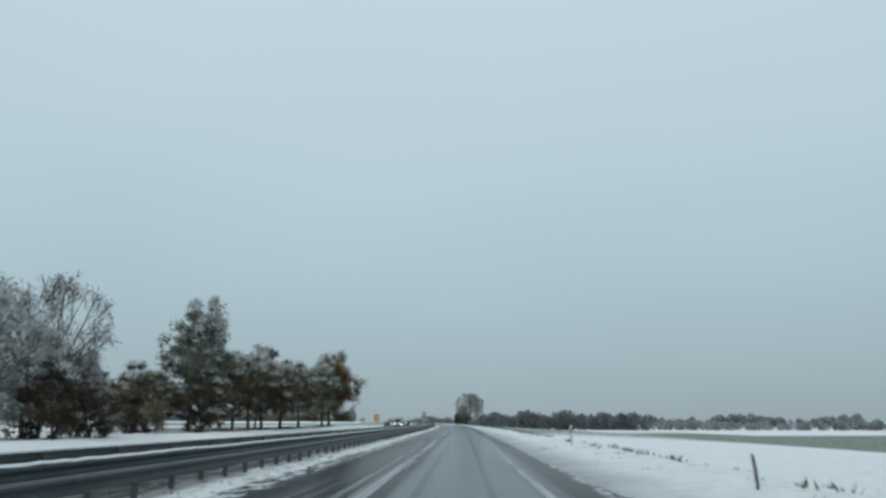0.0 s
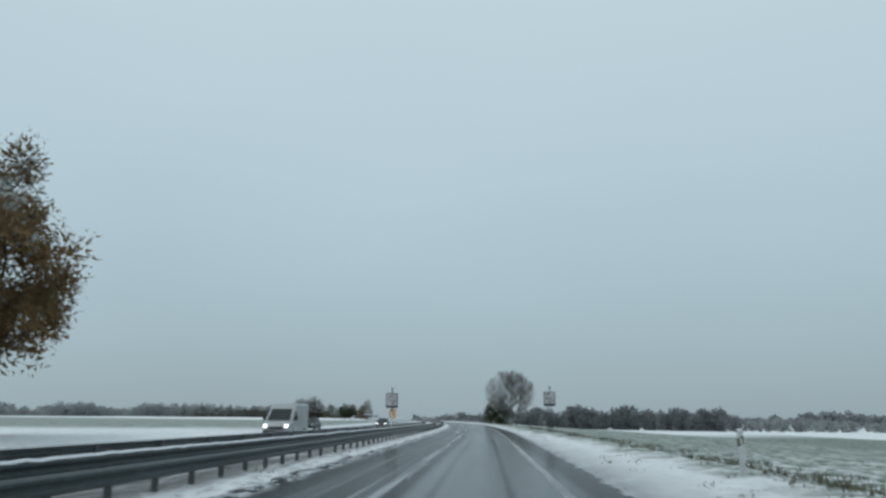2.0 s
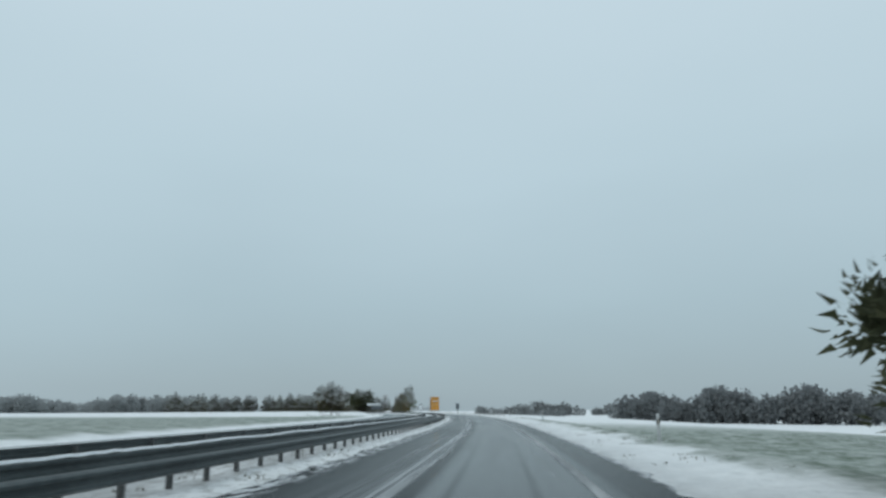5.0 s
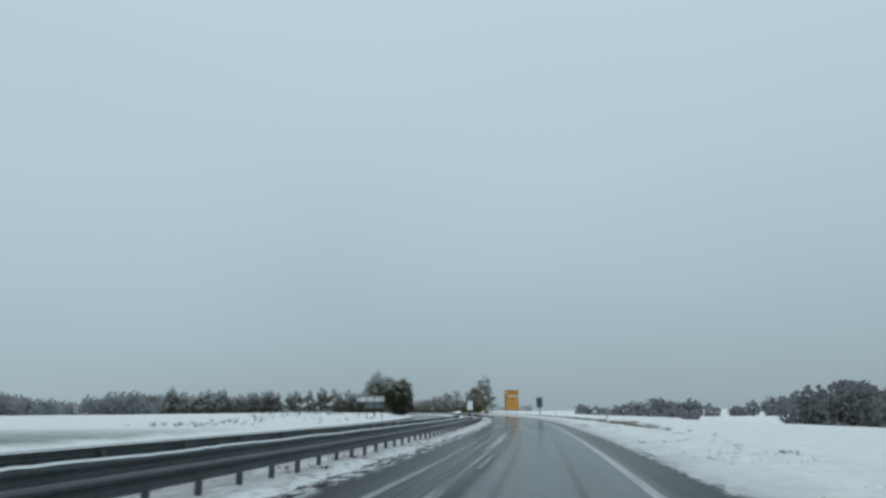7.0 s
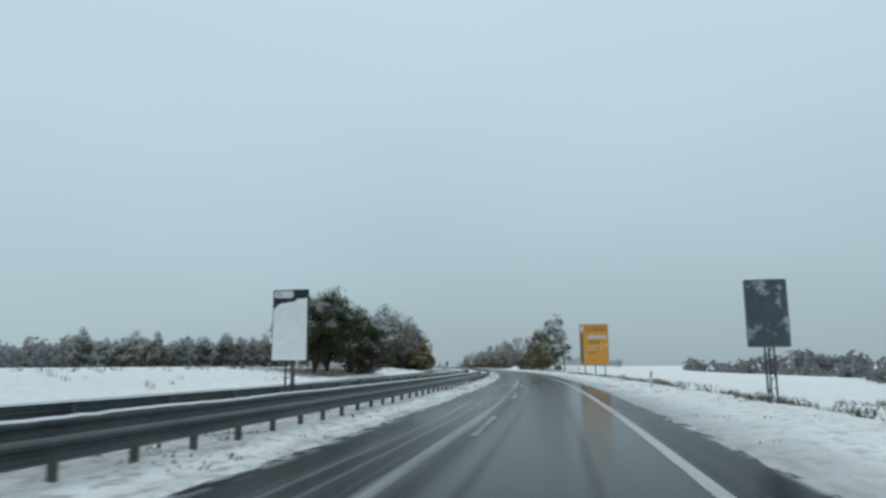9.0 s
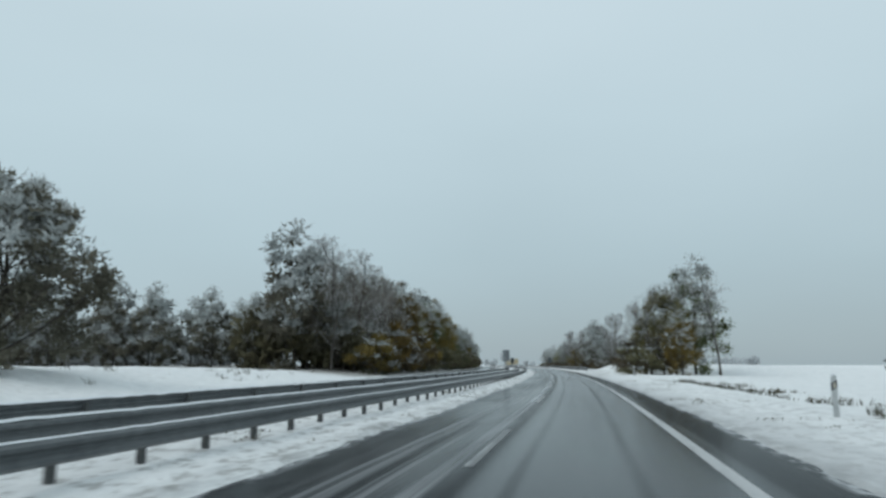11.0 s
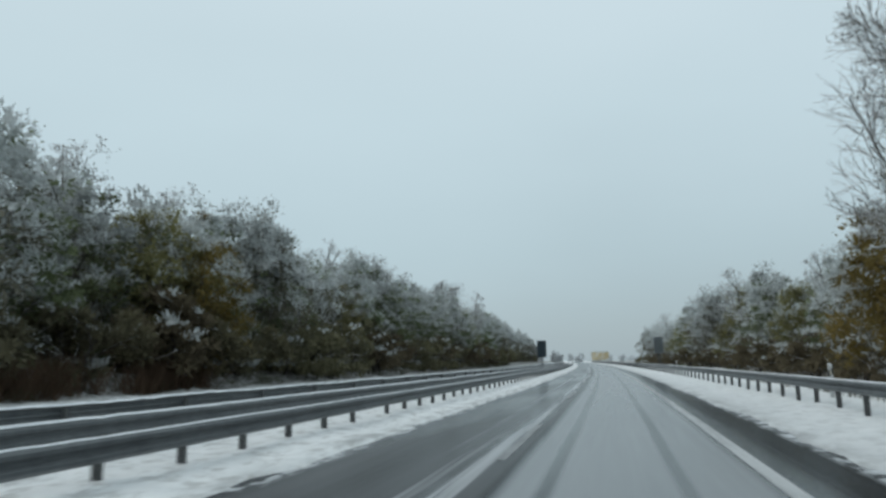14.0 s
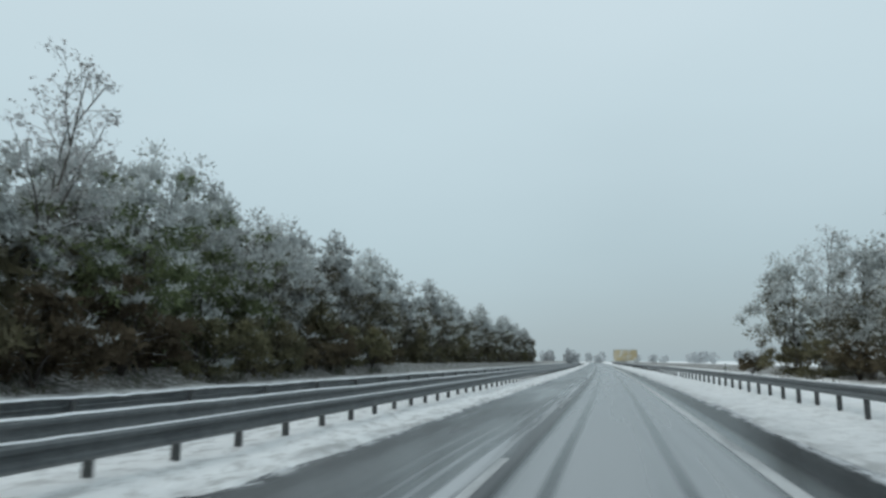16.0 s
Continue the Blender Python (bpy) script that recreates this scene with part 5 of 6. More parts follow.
# ---------------------------------------------------------------- far woods
def far_wood(name, label, seed, belts, density, mat=None, foot=-0.6, count=100, size=1.0):
    """A far belt of trees: many small clumps on stems, with an uneven top. belts: x0, y0, x1, y1, height, depth."""
    nrg = np.random.default_rng(seed)
    verts, faces = [], []
    for x0, y0, x1, y1, h, deep in belts:
        n = max(3, int(math.hypot(x1 - x0, y1 - y0) / density))
        for i in range(n):
            f = (i + nrg.uniform(0, 1)) / n
            base = Vector((x0 + (x1 - x0) * f + nrg.uniform(-deep, deep), y0 + (y1 - y0) * f + nrg.uniform(-deep, deep), foot))
            tall = h * nrg.uniform(0.6, 0.9) * (1.2 if nrg.random() < 0.08 else 1.0) * (0.85 + 0.2 * math.sin(f * 17 + seed))
            wide = tall * nrg.uniform(0.30, 0.5)
            v, fc = tube((base.x, base.y, base.z - 0.5), (base.x, base.y, base.z + tall * 0.5), 0.18, 0.1, 4)
            k = len(verts)
            verts += [tuple(q) for q in v]
            faces += [tuple(j + k for j in q) for q in fc]
            dirs = nrg.normal(0, 1, (count, 3))
            dirs /= np.linalg.norm(dirs, axis=1, keepdims=True)
            r = nrg.uniform(0.25, 1.0, (count, 1)) ** 0.5
            c = dirs * r * np.array([wide, wide, tall * 0.5]) + np.array([base.x, base.y, base.z + tall * 0.48])
            a = nrg.normal(0, 1, (count, 3))
            a /= np.linalg.norm(a, axis=1, keepdims=True)
            b = np.cross(a, nrg.normal(0, 1, (count, 3)))
            b /= np.linalg.norm(b, axis=1, keepdims=True)
            w = tall * size * nrg.uniform(0.06, 0.125, (count, 1))
            q = np.stack([c - a * w, c + b * w * 0.8, c + a * w, c - b * w * 0.8], 1).reshape(-1, 3)
            k = len(verts)
            verts += q.tolist()
            faces += (np.arange(count * 4).reshape(-1, 4) + k).tolist()
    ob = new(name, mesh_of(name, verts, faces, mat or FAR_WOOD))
    ob.scale = (K, K, K)
    return tagged(ob, label, "wood", kind="stuff")


# belts whose pale colours stand in for haze, palest at the road's end
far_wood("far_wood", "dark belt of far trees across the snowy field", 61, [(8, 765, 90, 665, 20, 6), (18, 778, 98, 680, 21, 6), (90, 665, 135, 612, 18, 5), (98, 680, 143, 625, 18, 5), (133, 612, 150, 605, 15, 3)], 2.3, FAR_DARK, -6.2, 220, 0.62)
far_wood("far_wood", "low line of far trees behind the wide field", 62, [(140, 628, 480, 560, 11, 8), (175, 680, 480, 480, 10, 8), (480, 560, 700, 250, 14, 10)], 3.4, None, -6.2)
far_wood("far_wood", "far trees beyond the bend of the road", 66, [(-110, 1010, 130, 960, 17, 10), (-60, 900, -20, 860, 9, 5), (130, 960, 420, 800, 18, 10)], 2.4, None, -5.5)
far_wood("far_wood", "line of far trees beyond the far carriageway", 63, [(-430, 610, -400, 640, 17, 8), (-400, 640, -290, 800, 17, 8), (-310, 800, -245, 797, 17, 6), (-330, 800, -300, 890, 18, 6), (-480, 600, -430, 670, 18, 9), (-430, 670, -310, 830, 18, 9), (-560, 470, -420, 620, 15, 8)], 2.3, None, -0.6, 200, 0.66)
far_wood("far_wood", "far trees where the road ends, paled by painted haze", 65, [(-560, 1330, -470, 1310, 10, 6), (-340, 1330, -180, 1220, 12, 8), (-760, 1500, -250, 1500, 14, 10)], 6, FAR_PALE)


# ---------------------------------------------------------------- delineator posts
def make_delineator():
    ob = thing("delineator_post", "white plastic roadside post with a black slanted band", "roadside post", "roadside posts")
    outline = [(-0.06, -0.05), (0.06, -0.05), (0.055, 0.02), (0.0, 0.065), (-0.055, 0.02)]

    def shell(z0, z1, grow_by, mat, name, label="", slope=0.0, slope_top=None):
        slope_top = slope if slope_top is None else slope_top
        n = len(outline)
        verts = [(x * grow_by, y * grow_by, z0 + x * slope) for x, y in outline] + [(x * grow_by, y * grow_by, z1 + x * slope_top) for x, y in outline]
        faces = [(i, (i + 1) % n, n + (i + 1) % n, n + i) for i in range(n)] + [tuple(range(n, 2 * n)), tuple(range(n - 1, -1, -1))]
        part(name, mesh_of(name, verts, faces, mat), ob, label)

    shell(-0.3, 1.0, 1.0, PLASTIC, "body", slope=0.0, slope_top=0.5)
    shell(0.70, 0.88, 1.03, BLACK, "band", "black slanted band", slope=0.6)
    part("reflector", from_bm("reflector", box(0.0, -0.055, 0.79, 0.05, 0.008, 0.13, 0.003), REFLECTOR), ob, "small amber-white reflector")
    part("snow_cap", from_bm("snow_cap", box(0.0, 0.0, 1.03, 0.11, 0.09, 0.05, 0.02), SNOW, True), ob, "little cap of snow")
    return ob


post = make_delineator()
plant(post, 39.4, 5.8)
for s in (-15, 92.5, 147.5, 201, 254, 302, 352, 405, 460, 516, 572, 626, 680, 733, 787):
    plant_again(post, s, 5.8 + 0.15 * math.sin(s))
for s in (882, 936, 983, 1034, 1088, 1142, 1196, 1250):
    plant_again(post, s, 6.3)


def make_stake():
    """A rough split stake, leaning, with a ragged head."""
    ob = thing("stake", "weathered grey wooden stake leaning in the snow", "stake")
    rings = [(-0.3, 0.0, 0.05), (0.2, 0.0, 0.048), (0.55, -0.02, 0.05), (0.85, -0.05, 0.052), (0.98, -0.06, 0.03)]
    verts, faces, n = [], [], 7
    for i, (z, x, r) in enumerate(rings):
        for k in range(n):
            a = 2 * math.pi * k / n
            verts.append((x + r * math.cos(a) * (1 + 0.2 * math.sin(3 * k + i)), r * math.sin(a), z + (0.06 * math.sin(2.3 * k) if i == len(rings) - 1 else 0)))
    for i in range(len(rings) - 1):
        faces += [(i * n + k, i * n + (k + 1) % n, (i + 1) * n + (k + 1) % n, (i + 1) * n + k) for k in range(n)]
    faces.append(tuple((len(rings) - 1) * n + k for k in range(n)))
    part("post", mesh_of("post", verts, faces, STAKE), ob)
    part("snow_cap", from_bm("snow_cap", box(-0.06, 0.0, 1.02, 0.07, 0.07, 0.05, 0.02), SNOW, True), ob, "little cap of snow")
    return ob


plant(make_stake(), 14.3, 5.62, 0, 0.7)


# ---------------------------------------------------------------- signs
def plate(x0, x1, z0, z1, y, th, r=0.06):
    bm = box((x0 + x1) / 2, y, (z0 + z1) / 2, x1 - x0, th, z1 - z0, 0)
    edges = [e for e in bm.edges if abs(e.verts[0].co.y - e.verts[1].co.y) > th * 0.5]
    bmesh.ops.bevel(bm, geom=edges, offset=r, segments=3, profile=0.5, affect="EDGES")
    return bm


def ring(r0, r1, y, z, x=0.0, a0=0.0, a1=360.0, th=0.008):
    n = 40
    verts, faces = [], []
    for i in range(n + 1):
        a = radians(a0 + (a1 - a0) * i / n)
        for r in (r0, r1):
            for yy in (y, y - th):
                verts.append((x + r * math.cos(a), yy, z + r * math.sin(a)))
    for i in range(n):
        k, m = i * 4, i * 4 + 4
        faces += [(k + 1, k + 3, m + 3, m + 1), (k, m, m + 2, k + 2), (k + 2, m + 2, m + 3, k + 3), (k, k + 1, m + 1, m)]
    return verts, faces


def lettering(text, size, x, y, z, mat, parent, name="lettering"):
    cu = bpy.data.curves.new(name, "FONT")
    cu.body, cu.size, cu.align_x, cu.align_y, cu.extrude = text, size, "CENTER", "CENTER", 0.004
    tmp = new(name, cu)
    me = bpy.data.meshes.new_from_object(tmp.evaluated_get(bpy.context.evaluated_depsgraph_get()))
    bpy.data.objects.remove(tmp)
    me.materials.clear()
    me.materials.append(mat)
    ob = part(name, me, parent)
    ob.location, ob.rotation_euler = (x, y, z), (radians(90), 0, 0)
    return ob


def lattice_mast(ob, height, half=0.22):
    """Two upright tubes with rungs and crossed braces between them."""
    for x in (-half, half):
        part("mast", mesh_of("mast", *tube((x, 0.05, -0.3), (x, 0.05, height), 0.038, sides=8), MAST, True), ob)
    part("mast", mesh_of("mast", *tube((0, 0.35, -0.3), (0, 0.1, height * 0.97), 0.035, sides=8), MAST, True), ob)
    n = 4
    for i in range(n):
        z0, z1 = height * (i + 0.1) / n * 0.9, height * (i + 1.1) / n * 0.9
        part("brace", mesh_of("brace", *tube((-half if i % 2 else half, 0.05, z0), (half if i % 2 else -half, 0.05, z1), 0.016, sides=6), MAST), ob)
        part("rung", mesh_of("rung", *tube((-half, 0.05, z1), (half, 0.05, z1), 0.018, sides=6), MAST), ob)


def make_limit_sign(label, single, drop):
    """A square speed limit board; driven snow hides part of its print."""
    ob = thing("speed_limit_sign", label, "road sign", "speed limit signs")
    if single:
        part("mast", mesh_of("mast", *tube((0.04, 0.08, -0.3), (0.04, 0.08, 4.55 - drop), 0.062, sides=12), MAST, True), ob)
        part("snow", mesh_of("snow", *tube((0.02, 0.035, 0.2), (0.02, 0.035, 2.5 - drop), 0.045, sides=8), SNOW, True), ob, "snow blown onto the mast")
    else:
        lattice_mast(ob, 3.3 - drop)
    z = -drop
    part("panel", from_bm("panel", plate(-0.60, 0.60, 2.86 + z, 4.32 + z, 0, 0.06), SIGN_DARK), ob)
    part("face", from_bm("face", plate(-0.53, 0.53, 3.08 + z, 4.25 + z, -0.035, 0.012), SIGN_GREYED), ob, "white board face, partly snowed over")
    ring_mesh = joined([ring(0.36, 0.47, -0.046, 3.66 + z, 0, 75, 215), ring(0.36, 0.46, -0.046, 3.66 + z, 0, 262, 350)])
    part("red_ring", mesh_of("red_ring", *ring_mesh, SIGN_RED), ob, "dark red ring, partly hidden by snow")
    lettering("120", 0.40, 0, -0.048, 3.66 + z, BLACK, ob)
    rng = random.Random(4 + int(single))
    for k in range(7):
        x, top, tall = -0.40 + 0.13 * k + rng.uniform(-0.03, 0.03), 4.1 + z - rng.uniform(0, 0.25), rng.uniform(0.35, 0.85)
        w = rng.uniform(0.03, 0.07)
        verts = [(x - w * 0.5, -0.062, top - tall), (x + w * 0.4, -0.062, top - tall * 0.9), (x + w, -0.062, top - tall * 0.4), (x + w * 0.6, -0.062, top), (x - w, -0.062, top - 0.05), (x - w * 1.1, -0.062, top - tall * 0.5)]
        n = len(verts)
        verts += [(a, -0.05, c) for a, b, c in verts]
        part("snow_smear", mesh_of("snow_smear", verts, [tuple(range(n))] + [(i, (i + 1) % n, n + (i + 1) % n, n + i) for i in range(n)], SIGN_SMEAR), ob)
    part("top_lamp", mesh_of("top_lamp", *joined([tube((0.04, 0.05, 4.2 + z), (0.04, 0.05, 4.75 + z), 0.045), tube((-0.10, 0.05, 4.74 + z), (0.16, 0.05, 4.80 + z), 0.07, 0.06, 10)]), MAST, True), ob, "small device on top")
    part("snow", from_bm("snow", box(0, 0, 4.335 + z, 1.16, 0.07, 0.05, 0.02), SNOW, True), ob, "snow along the top edge")
    return ob


def make_dark_board(label, w=1.55, z0=2.16, z1=4.76, group="", sheet=None):
    ob = thing("road_sign", label, "road sign", group)
    lattice_mast(ob, z0 + 0.3, 0.16)
    part("panel", from_bm("panel", plate(-w / 2, w / 2, z0, z1, 0, 0.06), SIGN_BACK), ob)
    part("face", from_bm("face", plate(-w / 2 + 0.05, w / 2 - 0.05, z0 + 0.05, z1 - 0.05, -0.035, 0.012), sheet or SIGN_SNOWED), ob, "dark blue-grey face blotched with snow")
    part("snow", from_bm("snow", box(0, 0, z1 + 0.02, w - 0.1, 0.07, 0.05, 0.018), SNOW, True), ob, "snow along the top edge")
    return ob


def make_white_board():
    ob = thing("road_sign", "tall board plastered white with driven snow", "road sign")
    lattice_mast(ob, 2.7, 0.16)
    part("panel", from_bm("panel", plate(-0.69, 0.69, 1.88, 4.42, 0, 0.06), SIGN_DARK), ob)
    rng = random.Random(9)
    n = 14
    rim = [(-0.66 + 1.31 * i / n, 3.72 + 0.42 * (i / n) ** 0.7 + rng.gauss(0, 0.035)) for i in range(n + 1)]
    outline = [(-0.67, 1.9), (0.66, 1.9)] + rim[::-1]
    k = len(outline)
    verts = [(x, -0.03, z) for x, z in outline] + [(x * 0.98, -0.065, z - 0.02) for x, z in outline]
    faces = [tuple(range(k, 2 * k))] + [(i, (i + 1) % k, k + (i + 1) % k, k + i) for i in range(k)]
    part("face", mesh_of("face", verts, faces, SNOW), ob, "crust of snow over the board")
    part("snow", from_bm("snow", plate(-0.64, 0.1, 4.12, 4.38, -0.035, 0.02, 0.08), SIGN_CRUSTED), ob, "patch of snow at the bare upper edge")
    return ob


plant(make_limit_sign("square white 120 speed limit board on a lattice mast", False, 0.22), 206.3, 6.9, -4)
plant(make_limit_sign("square 120 speed limit board smeared with snow on a single mast", True, 0.5), 203.6, -9.25, -4)
plant(make_dark_board("tall dark roadside board with stuck snow on a lattice mast", group="dark boards"), 607.0, 6.5, -4, 0.81)
plant(make_white_board(), 604.9, -8.15, -4, 0.86)
plant(make_dark_board("plain dark board on a mast beside the wood", 1.25, 1.85, 4.1, "dark boards", SIGN_DARK), 1009, -8.25)
plant(make_dark_board("dark board greyed with snow before the trees", 1.2, 2.0, 4.2, "dark boards", SIGN_VEILED), 1013, 7.25, -4)


def make_orange_sign():
    ob = thing("detour_sign", "large orange sign board on steel posts with snow", "road sign", "orange signs")
    for x in (-1.75, 0.1, 1.8):
        part("leg", mesh_of("leg", *tube((x, 0.12, -0.4), (x, 0.12, 6.8), 0.09, sides=10), MAST, True), ob)
    part("panel", from_bm("panel", plate(-2.55, 2.55, 1.75, 9.1, 0, 0.1, 0.15), SIGN_BACK), ob)
    part("face", from_bm("face", plate(-2.48, 2.48, 1.82, 9.03, -0.06, 0.02, 0.13), SIGN_ORANGE_SNOWED), ob, "orange face")
    for name, x0, x1, z0, z1, mat, label in (
            ("text_bar", -1.1, 2.2, 6.45, 7.04, SIGN_SMEAR, "pale lettering band, unreadable"),
            ("text_bar", -1.3, 0.6, 4.95, 5.35, SIGN_FADED, "faded line of print"), ("text_bar", -1.3, 0.2, 4.35, 4.7, SIGN_FADED, "faded line of print"),
            ("text_bar", -1.2, 0.4, 3.85, 4.1, SIGN_PRINT, "faded line of print"),
            ("stain", -1.7, 2.35, 7.75, 8.6, SIGN_STAIN, "brownish stain under the top edge"), ("stain", -0.9, 1.0, 5.5, 6.2, SIGN_STAIN, "brownish stain"),
            ("dark_strip", -2.36, -2.24, 2.1, 7.5, SIGN_DARK, "dark slot along the edge"), ("dark_strip", -1.98, -1.88, 2.3, 7.4, SIGN_PRINT, "dark slot along the edge"),
            ("side_strip", -2.22, -2.0, 2.1, 7.5, SIGN_BACK, "grey strip between the slots"), ("snow_patch", -2.44, -1.75, 7.8, 8.75, SIGN_SMEAR, "snow stuck in the corner")):
        part(name, from_bm(name, plate(x0, x1, z0, z1, -0.08, 0.01, min(0.12, (x1 - x0) * 0.3, (z1 - z0) * 0.3)), mat), ob, label)
    part("snow", from_bm("snow", box(0, 0, 9.14, 5.0, 0.16, 0.1, 0.03), SNOW, True), ob, "snow along the top edge")
    return ob


def make_pale_board():
    ob = thing("detour_sign", "wide orange board far down the road, paled by painted haze", "road sign", "orange signs")
    for x in (-4.5, 0, 4.5):
        part("leg", mesh_of("leg", *tube((x, 0.12, -0.8), (x, 0.12, 6.0), 0.1, sides=8), MAST, True), ob)
    part("panel", from_bm("panel", plate(-6.2, 6.2, 0.9, 6.9, 0, 0.1, 0.2), SIGN_BACK), ob)
    part("face", from_bm("face", plate(-6.1, 6.1, 1.0, 6.8, -0.06, 0.02, 0.18), SIGN_PALE), ob, "orange face with haze painted in as pale blotched colour")
    return ob


orange = make_orange_sign()
plant(orange, 710, 12.2, -6, 0.96)
plant(make_pale_board(), 1440, 14.5, -2)


def make_big_frame():
    ob = thing("direction_sign", "back of a large direction sign on a steel frame", "road sign")
    for x in (-2.6, -0.9, 0.9, 2.6):
        part("leg", mesh_of("leg", *tube((x, 0.1, -0.5), (x, 0.1, 5.0), 0.07, sides=8), MAST, True), ob)
    for z in (4.85, 3.6, 2.1):
        part("rail", from_bm("rail", box(0, 0.0, z, 6.3, 0.08, 0.1), MAST), ob)
    part("panel", from_bm("panel", plate(-3.1, 3.1, 3.7, 4.75, 0.2, 0.05, 0.08), SIGN_WHITE), ob, "pale upper panel, snowed over")
    part("panel", from_bm("panel", plate(-1.4, 3.0, 2.2, 3.5, 0.2, 0.05, 0.08), SIGN_BACK), ob, "grey lower panel")
    part("snow", from_bm("snow", box(0, 0.0, 4.93, 6.2, 0.12, 0.06, 0.02), SNOW, True), ob, "snow along the top rail")
    return ob


plant(make_big_frame(), 584, -26.1, 6, 0.8)


def make_median_board():
    ob = thing("road_sign", "grey square sign back crusted with snow in the median", "road sign")
    for x in (-0.05, 0.22):
        part("leg", mesh_of("leg", *tube((x, 0.06, -0.4), (x, 0.06, 3.1), 0.032, sides=8), STEEL_POST, True), ob)
    part("panel", from_bm("panel", plate(-0.30, 0.62, 1.82, 3.32, 0, 0.05, 0.06), SIGN_HALF), ob)
    part("side_panel", from_bm("side_panel", plate(-0.66, -0.24, 1.9, 2.95, -0.035, 0.03, 0.14), SIGN_GREYED), ob, "smaller pale panel, half under snow")
    part("snow", from_bm("snow", box(0.16, 0, 3.345, 0.92, 0.08, 0.06, 0.02), SNOW, True), ob, "snow along the top edge")
    part("snow", from_bm("snow", box(-0.6, -0.05, 2.4, 0.1, 0.05, 0.95, 0.02), SNOW, True), ob, "snow along the windward edge")
    return ob


plant(make_median_board(), 812, -8.25, 0)


# ---------------------------------------------------------------- vehicles on the far carriageway
def body_shell(stations, width, mat, name="body", bevel=0.05):
    """A body from side-view stations (y, floor, roof, half-width factor)."""
    verts, faces = [], []
    for y, z0, z1, k in stations:
        w = width / 2 * k
        e = min(0.12, (z1 - z0) * 0.3)
        verts += [(-w * 0.92, y, z0), (-w, y, z0 + e), (-w, y, z1 - e), (-w * 0.86, y, z1), (w * 0.86, y, z1), (w, y, z1 - e), (w, y, z0 + e), (w * 0.92, y, z0)]
    n = 8
    for i in range(len(stations) - 1):
        for j in range(n):
            jj = (j + 1) % n
            faces.append((i * n + j, (i + 1) * n + j, (i + 1) * n + jj, i * n + jj))
    faces.append(tuple(range(n)))
    faces.append(tuple((len(stations) - 1) * n + j for j in range(n - 1, -1, -1)))
    return mesh_of(name, verts, faces, mat, False)


def add_wheels(ob, half, front, rear, r):
    for x in (-half, half):
        for y in (front, rear):
            tyre = part("wheel", mesh_of("wheel", *tube((x - 0.11, y, r), (x + 0.11, y, r), r, sides=24), RUBBER, False), ob, "black tyre")
            part("rim", mesh_of("rim", *tube((x - 0.115, y, r), (x + 0.115, y, r), r * 0.62, sides=16), RIM), tyre)


def make_car(label, paint, lamp, lamp_label):
    ob = thing("car", label, "car", "oncoming cars")
    part("body", body_shell([(-2.2, 0.35, 0.62, 0.86), (-2.1, 0.28, 0.74, 0.95), (-1.4, 0.25, 0.86, 1.0), (-0.9, 0.25, 0.93, 1.0), (1.6, 0.25, 0.98, 1.0), (2.1, 0.3, 0.95, 0.97), (2.2, 0.38, 0.85, 0.92)], 1.8, paint), ob)
    part("cabin", body_shell([(-1.0, 0.9, 0.95, 0.9), (-0.25, 0.9, 1.42, 0.80), (0.4, 0.9, 1.47, 0.80), (1.4, 0.9, 1.43, 0.79), (2.0, 0.9, 1.0, 0.86)], 1.75, paint), ob)
    part("windscreen", mesh_of("windscreen", [(-0.72, -0.96, 0.96), (0.72, -0.96, 0.96), (0.60, -0.32, 1.40), (-0.60, -0.32, 1.40)], [(0, 1, 2, 3)], GLASS), ob, "dark windscreen")
    for x in (-1, 1):
        for y0, y1 in ((-0.55, 0.25), (0.35, 1.35)):
            part("side_window", mesh_of("side_window", [(x * 0.80, y0, 0.97), (x * 0.80, y1, 0.97), (x * 0.725, y1 - 0.05, 1.38), (x * 0.725, y0 + 0.3 * (y0 < 0), 1.38)], [(0, 1, 2, 3)], GLASS), ob, "dark side window")
        part("mirror", from_bm("mirror", box(x * 0.98, -0.62, 1.0, 0.2, 0.1, 0.14, 0.03), paint), ob)
        part("headlight", from_bm("headlight", box(x * 0.66, -2.13, 0.66, 0.26, 0.14, 0.12, 0.03), lamp), ob, lamp_label)
    part("grille", from_bm("grille", box(0, -2.19, 0.52, 0.9, 0.05, 0.14, 0.02), BLACK), ob, "black grille")
    add_wheels(ob, 0.79, -1.35, 1.35, 0.32)
    part("roof_snow", from_bm("roof_snow", box(0, 0.55, 1.475, 1.1, 1.5, 0.03, 0.012), SNOW, True), ob, "thin snow on the roof")
    return ob


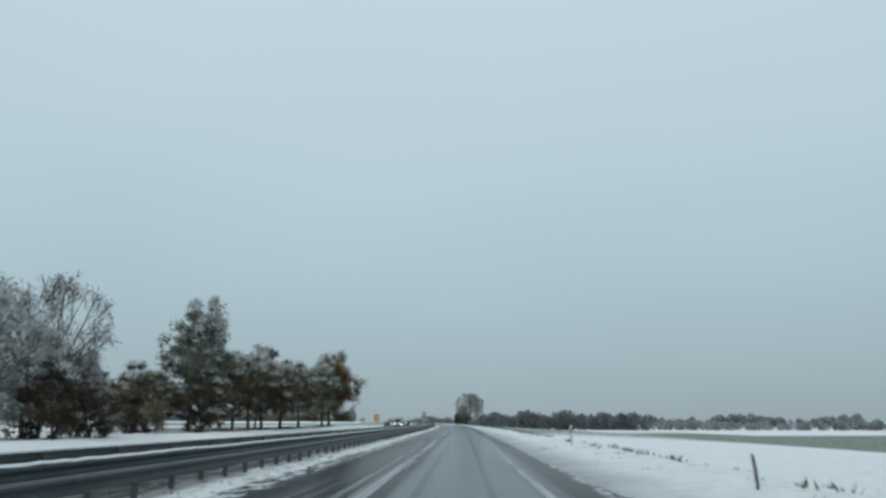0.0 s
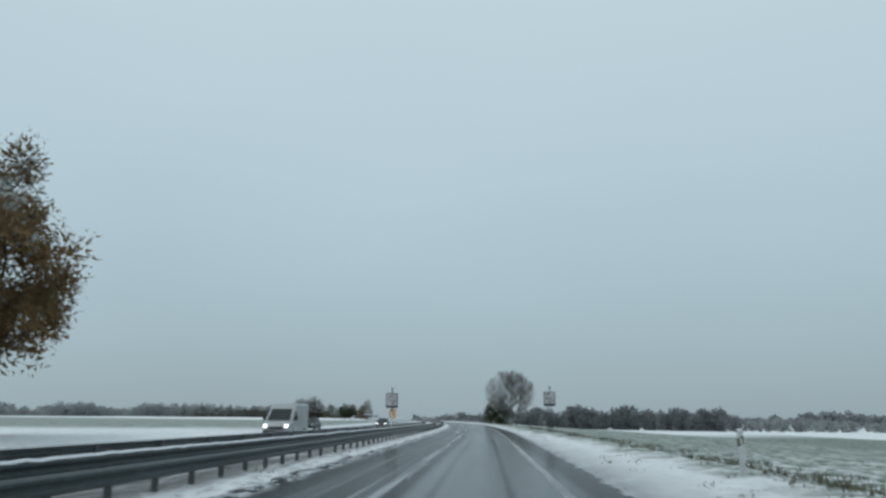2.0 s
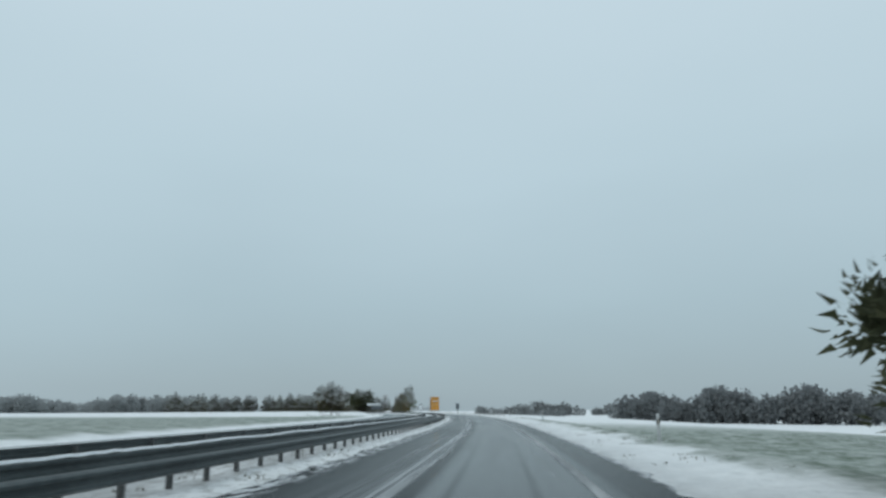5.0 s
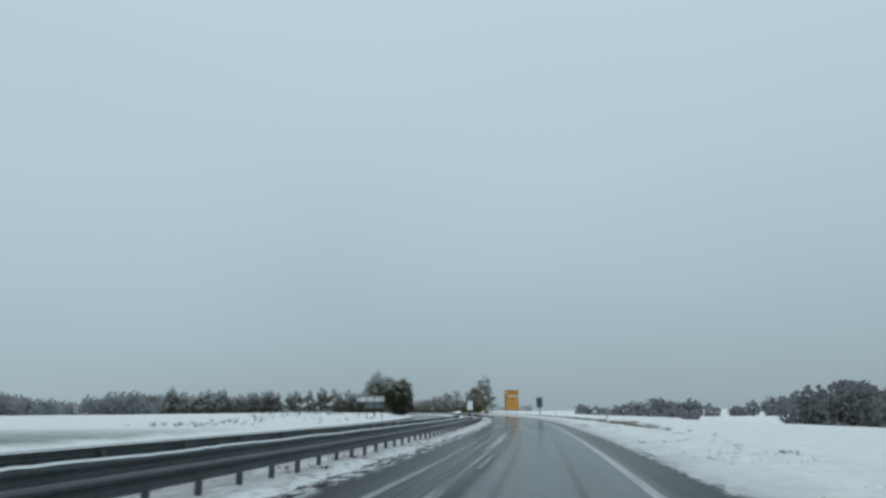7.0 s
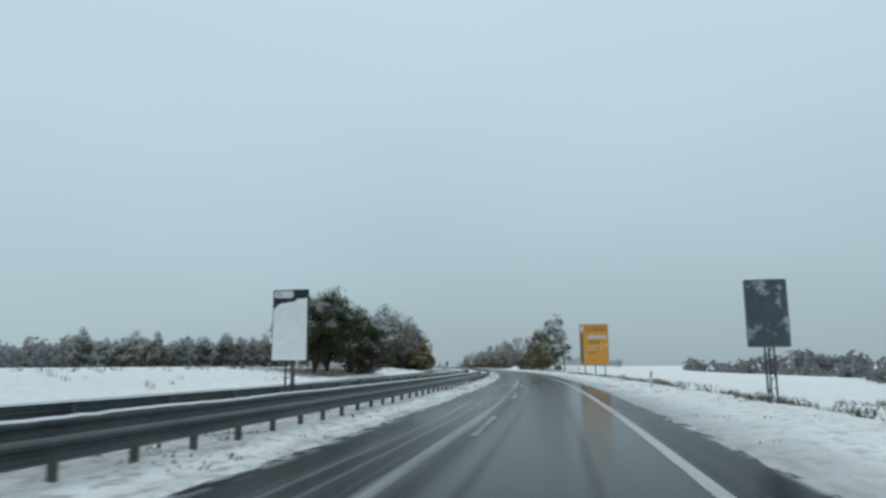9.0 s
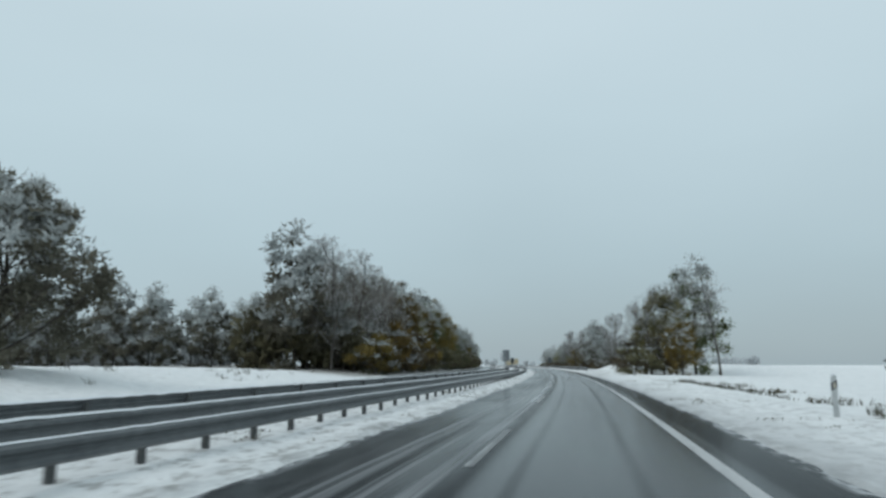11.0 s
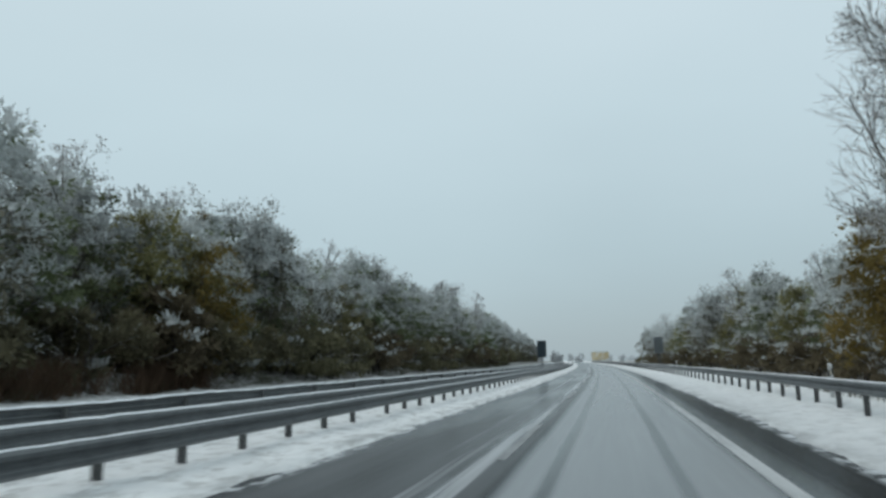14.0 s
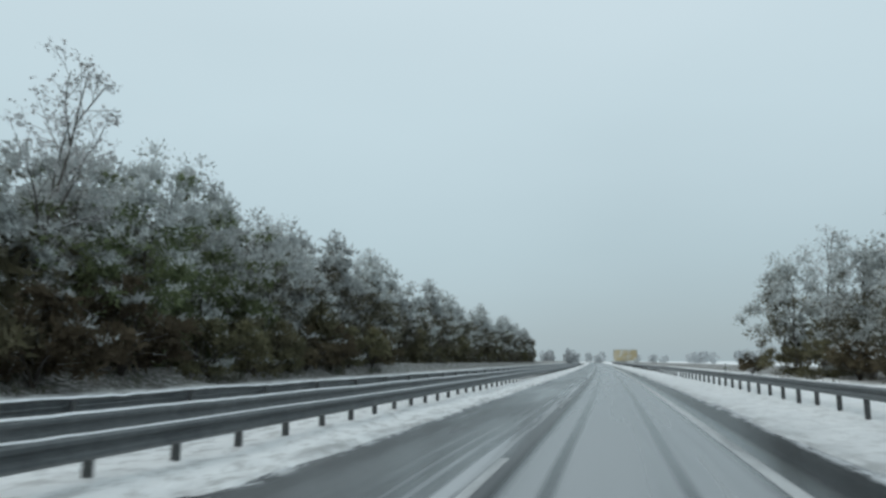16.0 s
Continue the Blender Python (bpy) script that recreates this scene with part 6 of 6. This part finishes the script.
def make_van():
    ob = thing("van", "white delivery van with high roof, headlights on", "van", "oncoming cars")
    part("body", body_shell([(-2.9, 0.4, 0.85, 0.86), (-2.8, 0.32, 1.05, 0.95), (-2.2, 0.3, 1.22, 1.0), (-1.25, 0.3, 2.2, 0.94), (-0.9, 0.3, 2.5, 0.95), (2.8, 0.3, 2.55, 0.96), (2.95, 0.35, 2.5, 0.94)], 2.05, CAR_WHITE), ob)
    part("windscreen", mesh_of("windscreen", [(-0.86, -2.18, 1.27), (0.86, -2.18, 1.27), (0.76, -1.34, 2.12), (-0.76, -1.34, 2.12)], [(0, 1, 2, 3)], GLASS), ob, "dark windscreen")
    for x in (-1, 1):
        part("side_window", mesh_of("side_window", [(x * 1.03, -1.75, 1.3), (x * 1.03, -0.75, 1.3), (x * 1.0, -0.75, 1.95), (x * 0.99, -1.2, 1.95)], [(0, 1, 2, 3)], GLASS), ob, "dark side window")
        part("mirror", from_bm("mirror", box(x * 1.2, -1.75, 1.45, 0.22, 0.14, 0.34, 0.04), BLACK), ob, "black mirror")
        part("headlight", from_bm("headlight", box(x * 0.78, -2.83, 0.86, 0.26, 0.16, 0.2, 0.04), LAMP), ob, "lit headlight")
    part("grille", from_bm("grille", box(0, -2.9, 0.72, 1.0, 0.06, 0.18, 0.02), BLACK), ob, "black grille")
    part("bumper", from_bm("bumper", box(0, -2.9, 0.45, 1.8, 0.16, 0.2, 0.05), BLACK), ob, "dark bumper")
    add_wheels(ob, 0.9, -1.9, 1.75, 0.34)
    return ob


put(make_van(), 186.0, -15.2)
dark_car = make_car("dark oncoming car with lit headlights on the slushy carriageway", CAR_DARK, LAMP, "lit headlight")
put(dark_car, 246.0, -15.2)
put(make_car("dark oncoming car without lights in the outer lane", CAR_DARK, PLASTIC, "unlit clear headlight"), 217.0, -20.5)
put(make_car("pale silver oncoming car passing the dark wood", CAR_SILVER, PLASTIC, "unlit clear headlight"), 916.0, -15.0)


# ---------------------------------------------------------------- weeds on the verges
def weeds(name, label, seed, count, s0, s1, d0, d1, height, clump=10, mat=None):
    """Clumps of dry stalks and blades, one loose growth nobody could count."""
    nrg = np.random.default_rng(seed)
    s = nrg.uniform(s0, s1, count)
    d = nrg.uniform(d0, d1, count)
    keep = wave(s, d, 3.0, 6.0) + 0.6 * wave(s, d, 11.0, 2.0) + nrg.normal(0, 0.25, count) > 0.25
    s, d = np.repeat(s[keep], clump), np.repeat(d[keep], clump)
    n = len(s)
    s, d = s + nrg.normal(0, 0.16, n), d + nrg.normal(0, 0.16, n)
    foot = grid_points(s, d, ground_height(s, d) - 0.05)
    tall = height * nrg.uniform(0.35, 1.0, (n, 1))
    lean = nrg.normal(0, 0.35, (n, 3)) * np.array([1, 1, 0])
    tip = foot + np.array([0, 0, 1]) * tall + lean * tall
    a = nrg.uniform(0, 2 * np.pi, n)
    side = np.stack([np.cos(a), np.sin(a), 0 * a], -1) * 0.018
    mid = (foot + tip) / 2 + np.array([0, 0, 0.05]) * tall
    verts = np.stack([foot - side, foot + side, mid + side * 0.9, tip, mid - side * 0.9], 1).reshape(-1, 3)
    faces = (np.arange(n)[:, None] * 5 + np.arange(5)).tolist()
    ob = new(name, mesh_of(name, verts, faces, mat or WEED))
    ob.scale = (K, K, K)
    return tagged(ob, label, "weeds", kind="stuff")


weeds("weeds", "dry stalks and grass poking out of the snowy verge", 71, 1500, -5, 330, 6.2, 10.5, 0.3)
weeds("weeds", "tufts of grass along the edge of the green field", 72, 2600, 110, 330, 6.8, 15, 0.33)
weeds("weeds", "dry weeds along the snowed ditch", 73, 3000, 500, 770, 6.6, 12, 0.36)
weeds("weeds", "dry grass on the raised snowy field", 74, 1200, 520, 800, -45, -25, 0.5)
weeds("weeds", "dry reeds at the foot of the wood", 75, 1600, 800, 1120, -26, -23.6, 0.9)
weeds("weeds", "dry grass under the trees of the outer verge", 76, 700, 888, 1100, 7.5, 12, 0.6)

weeds("weeds", "rust-brown reeds at the foot of the wood", 77, 900, 916, 952, -25.2, -23.4, 1.9, mat=WEED_RUST)
weeds("weeds", "dry grass and bare earth tufts under the row of trees", 78, 1500, 84, 178, -33, -27.5, 0.45)
weeds("weeds", "short grass poking through the thin snow of the median", 79, 2800, 470, 790, -10.2, -5.0, 0.15)
weeds("weeds", "short dry grass in the churned snow of the median", 80, 2000, -5, 470, -10.2, -5.4, 0.13)
weeds("weeds", "short grass in the snow of the outer verge", 81, 1800, 480, 850, 3.6, 6.6, 0.13)
weeds("weeds", "grass tips along the snowy verge beside the shoulder", 82, 1500, -5, 480, 3.8, 6.4, 0.12)
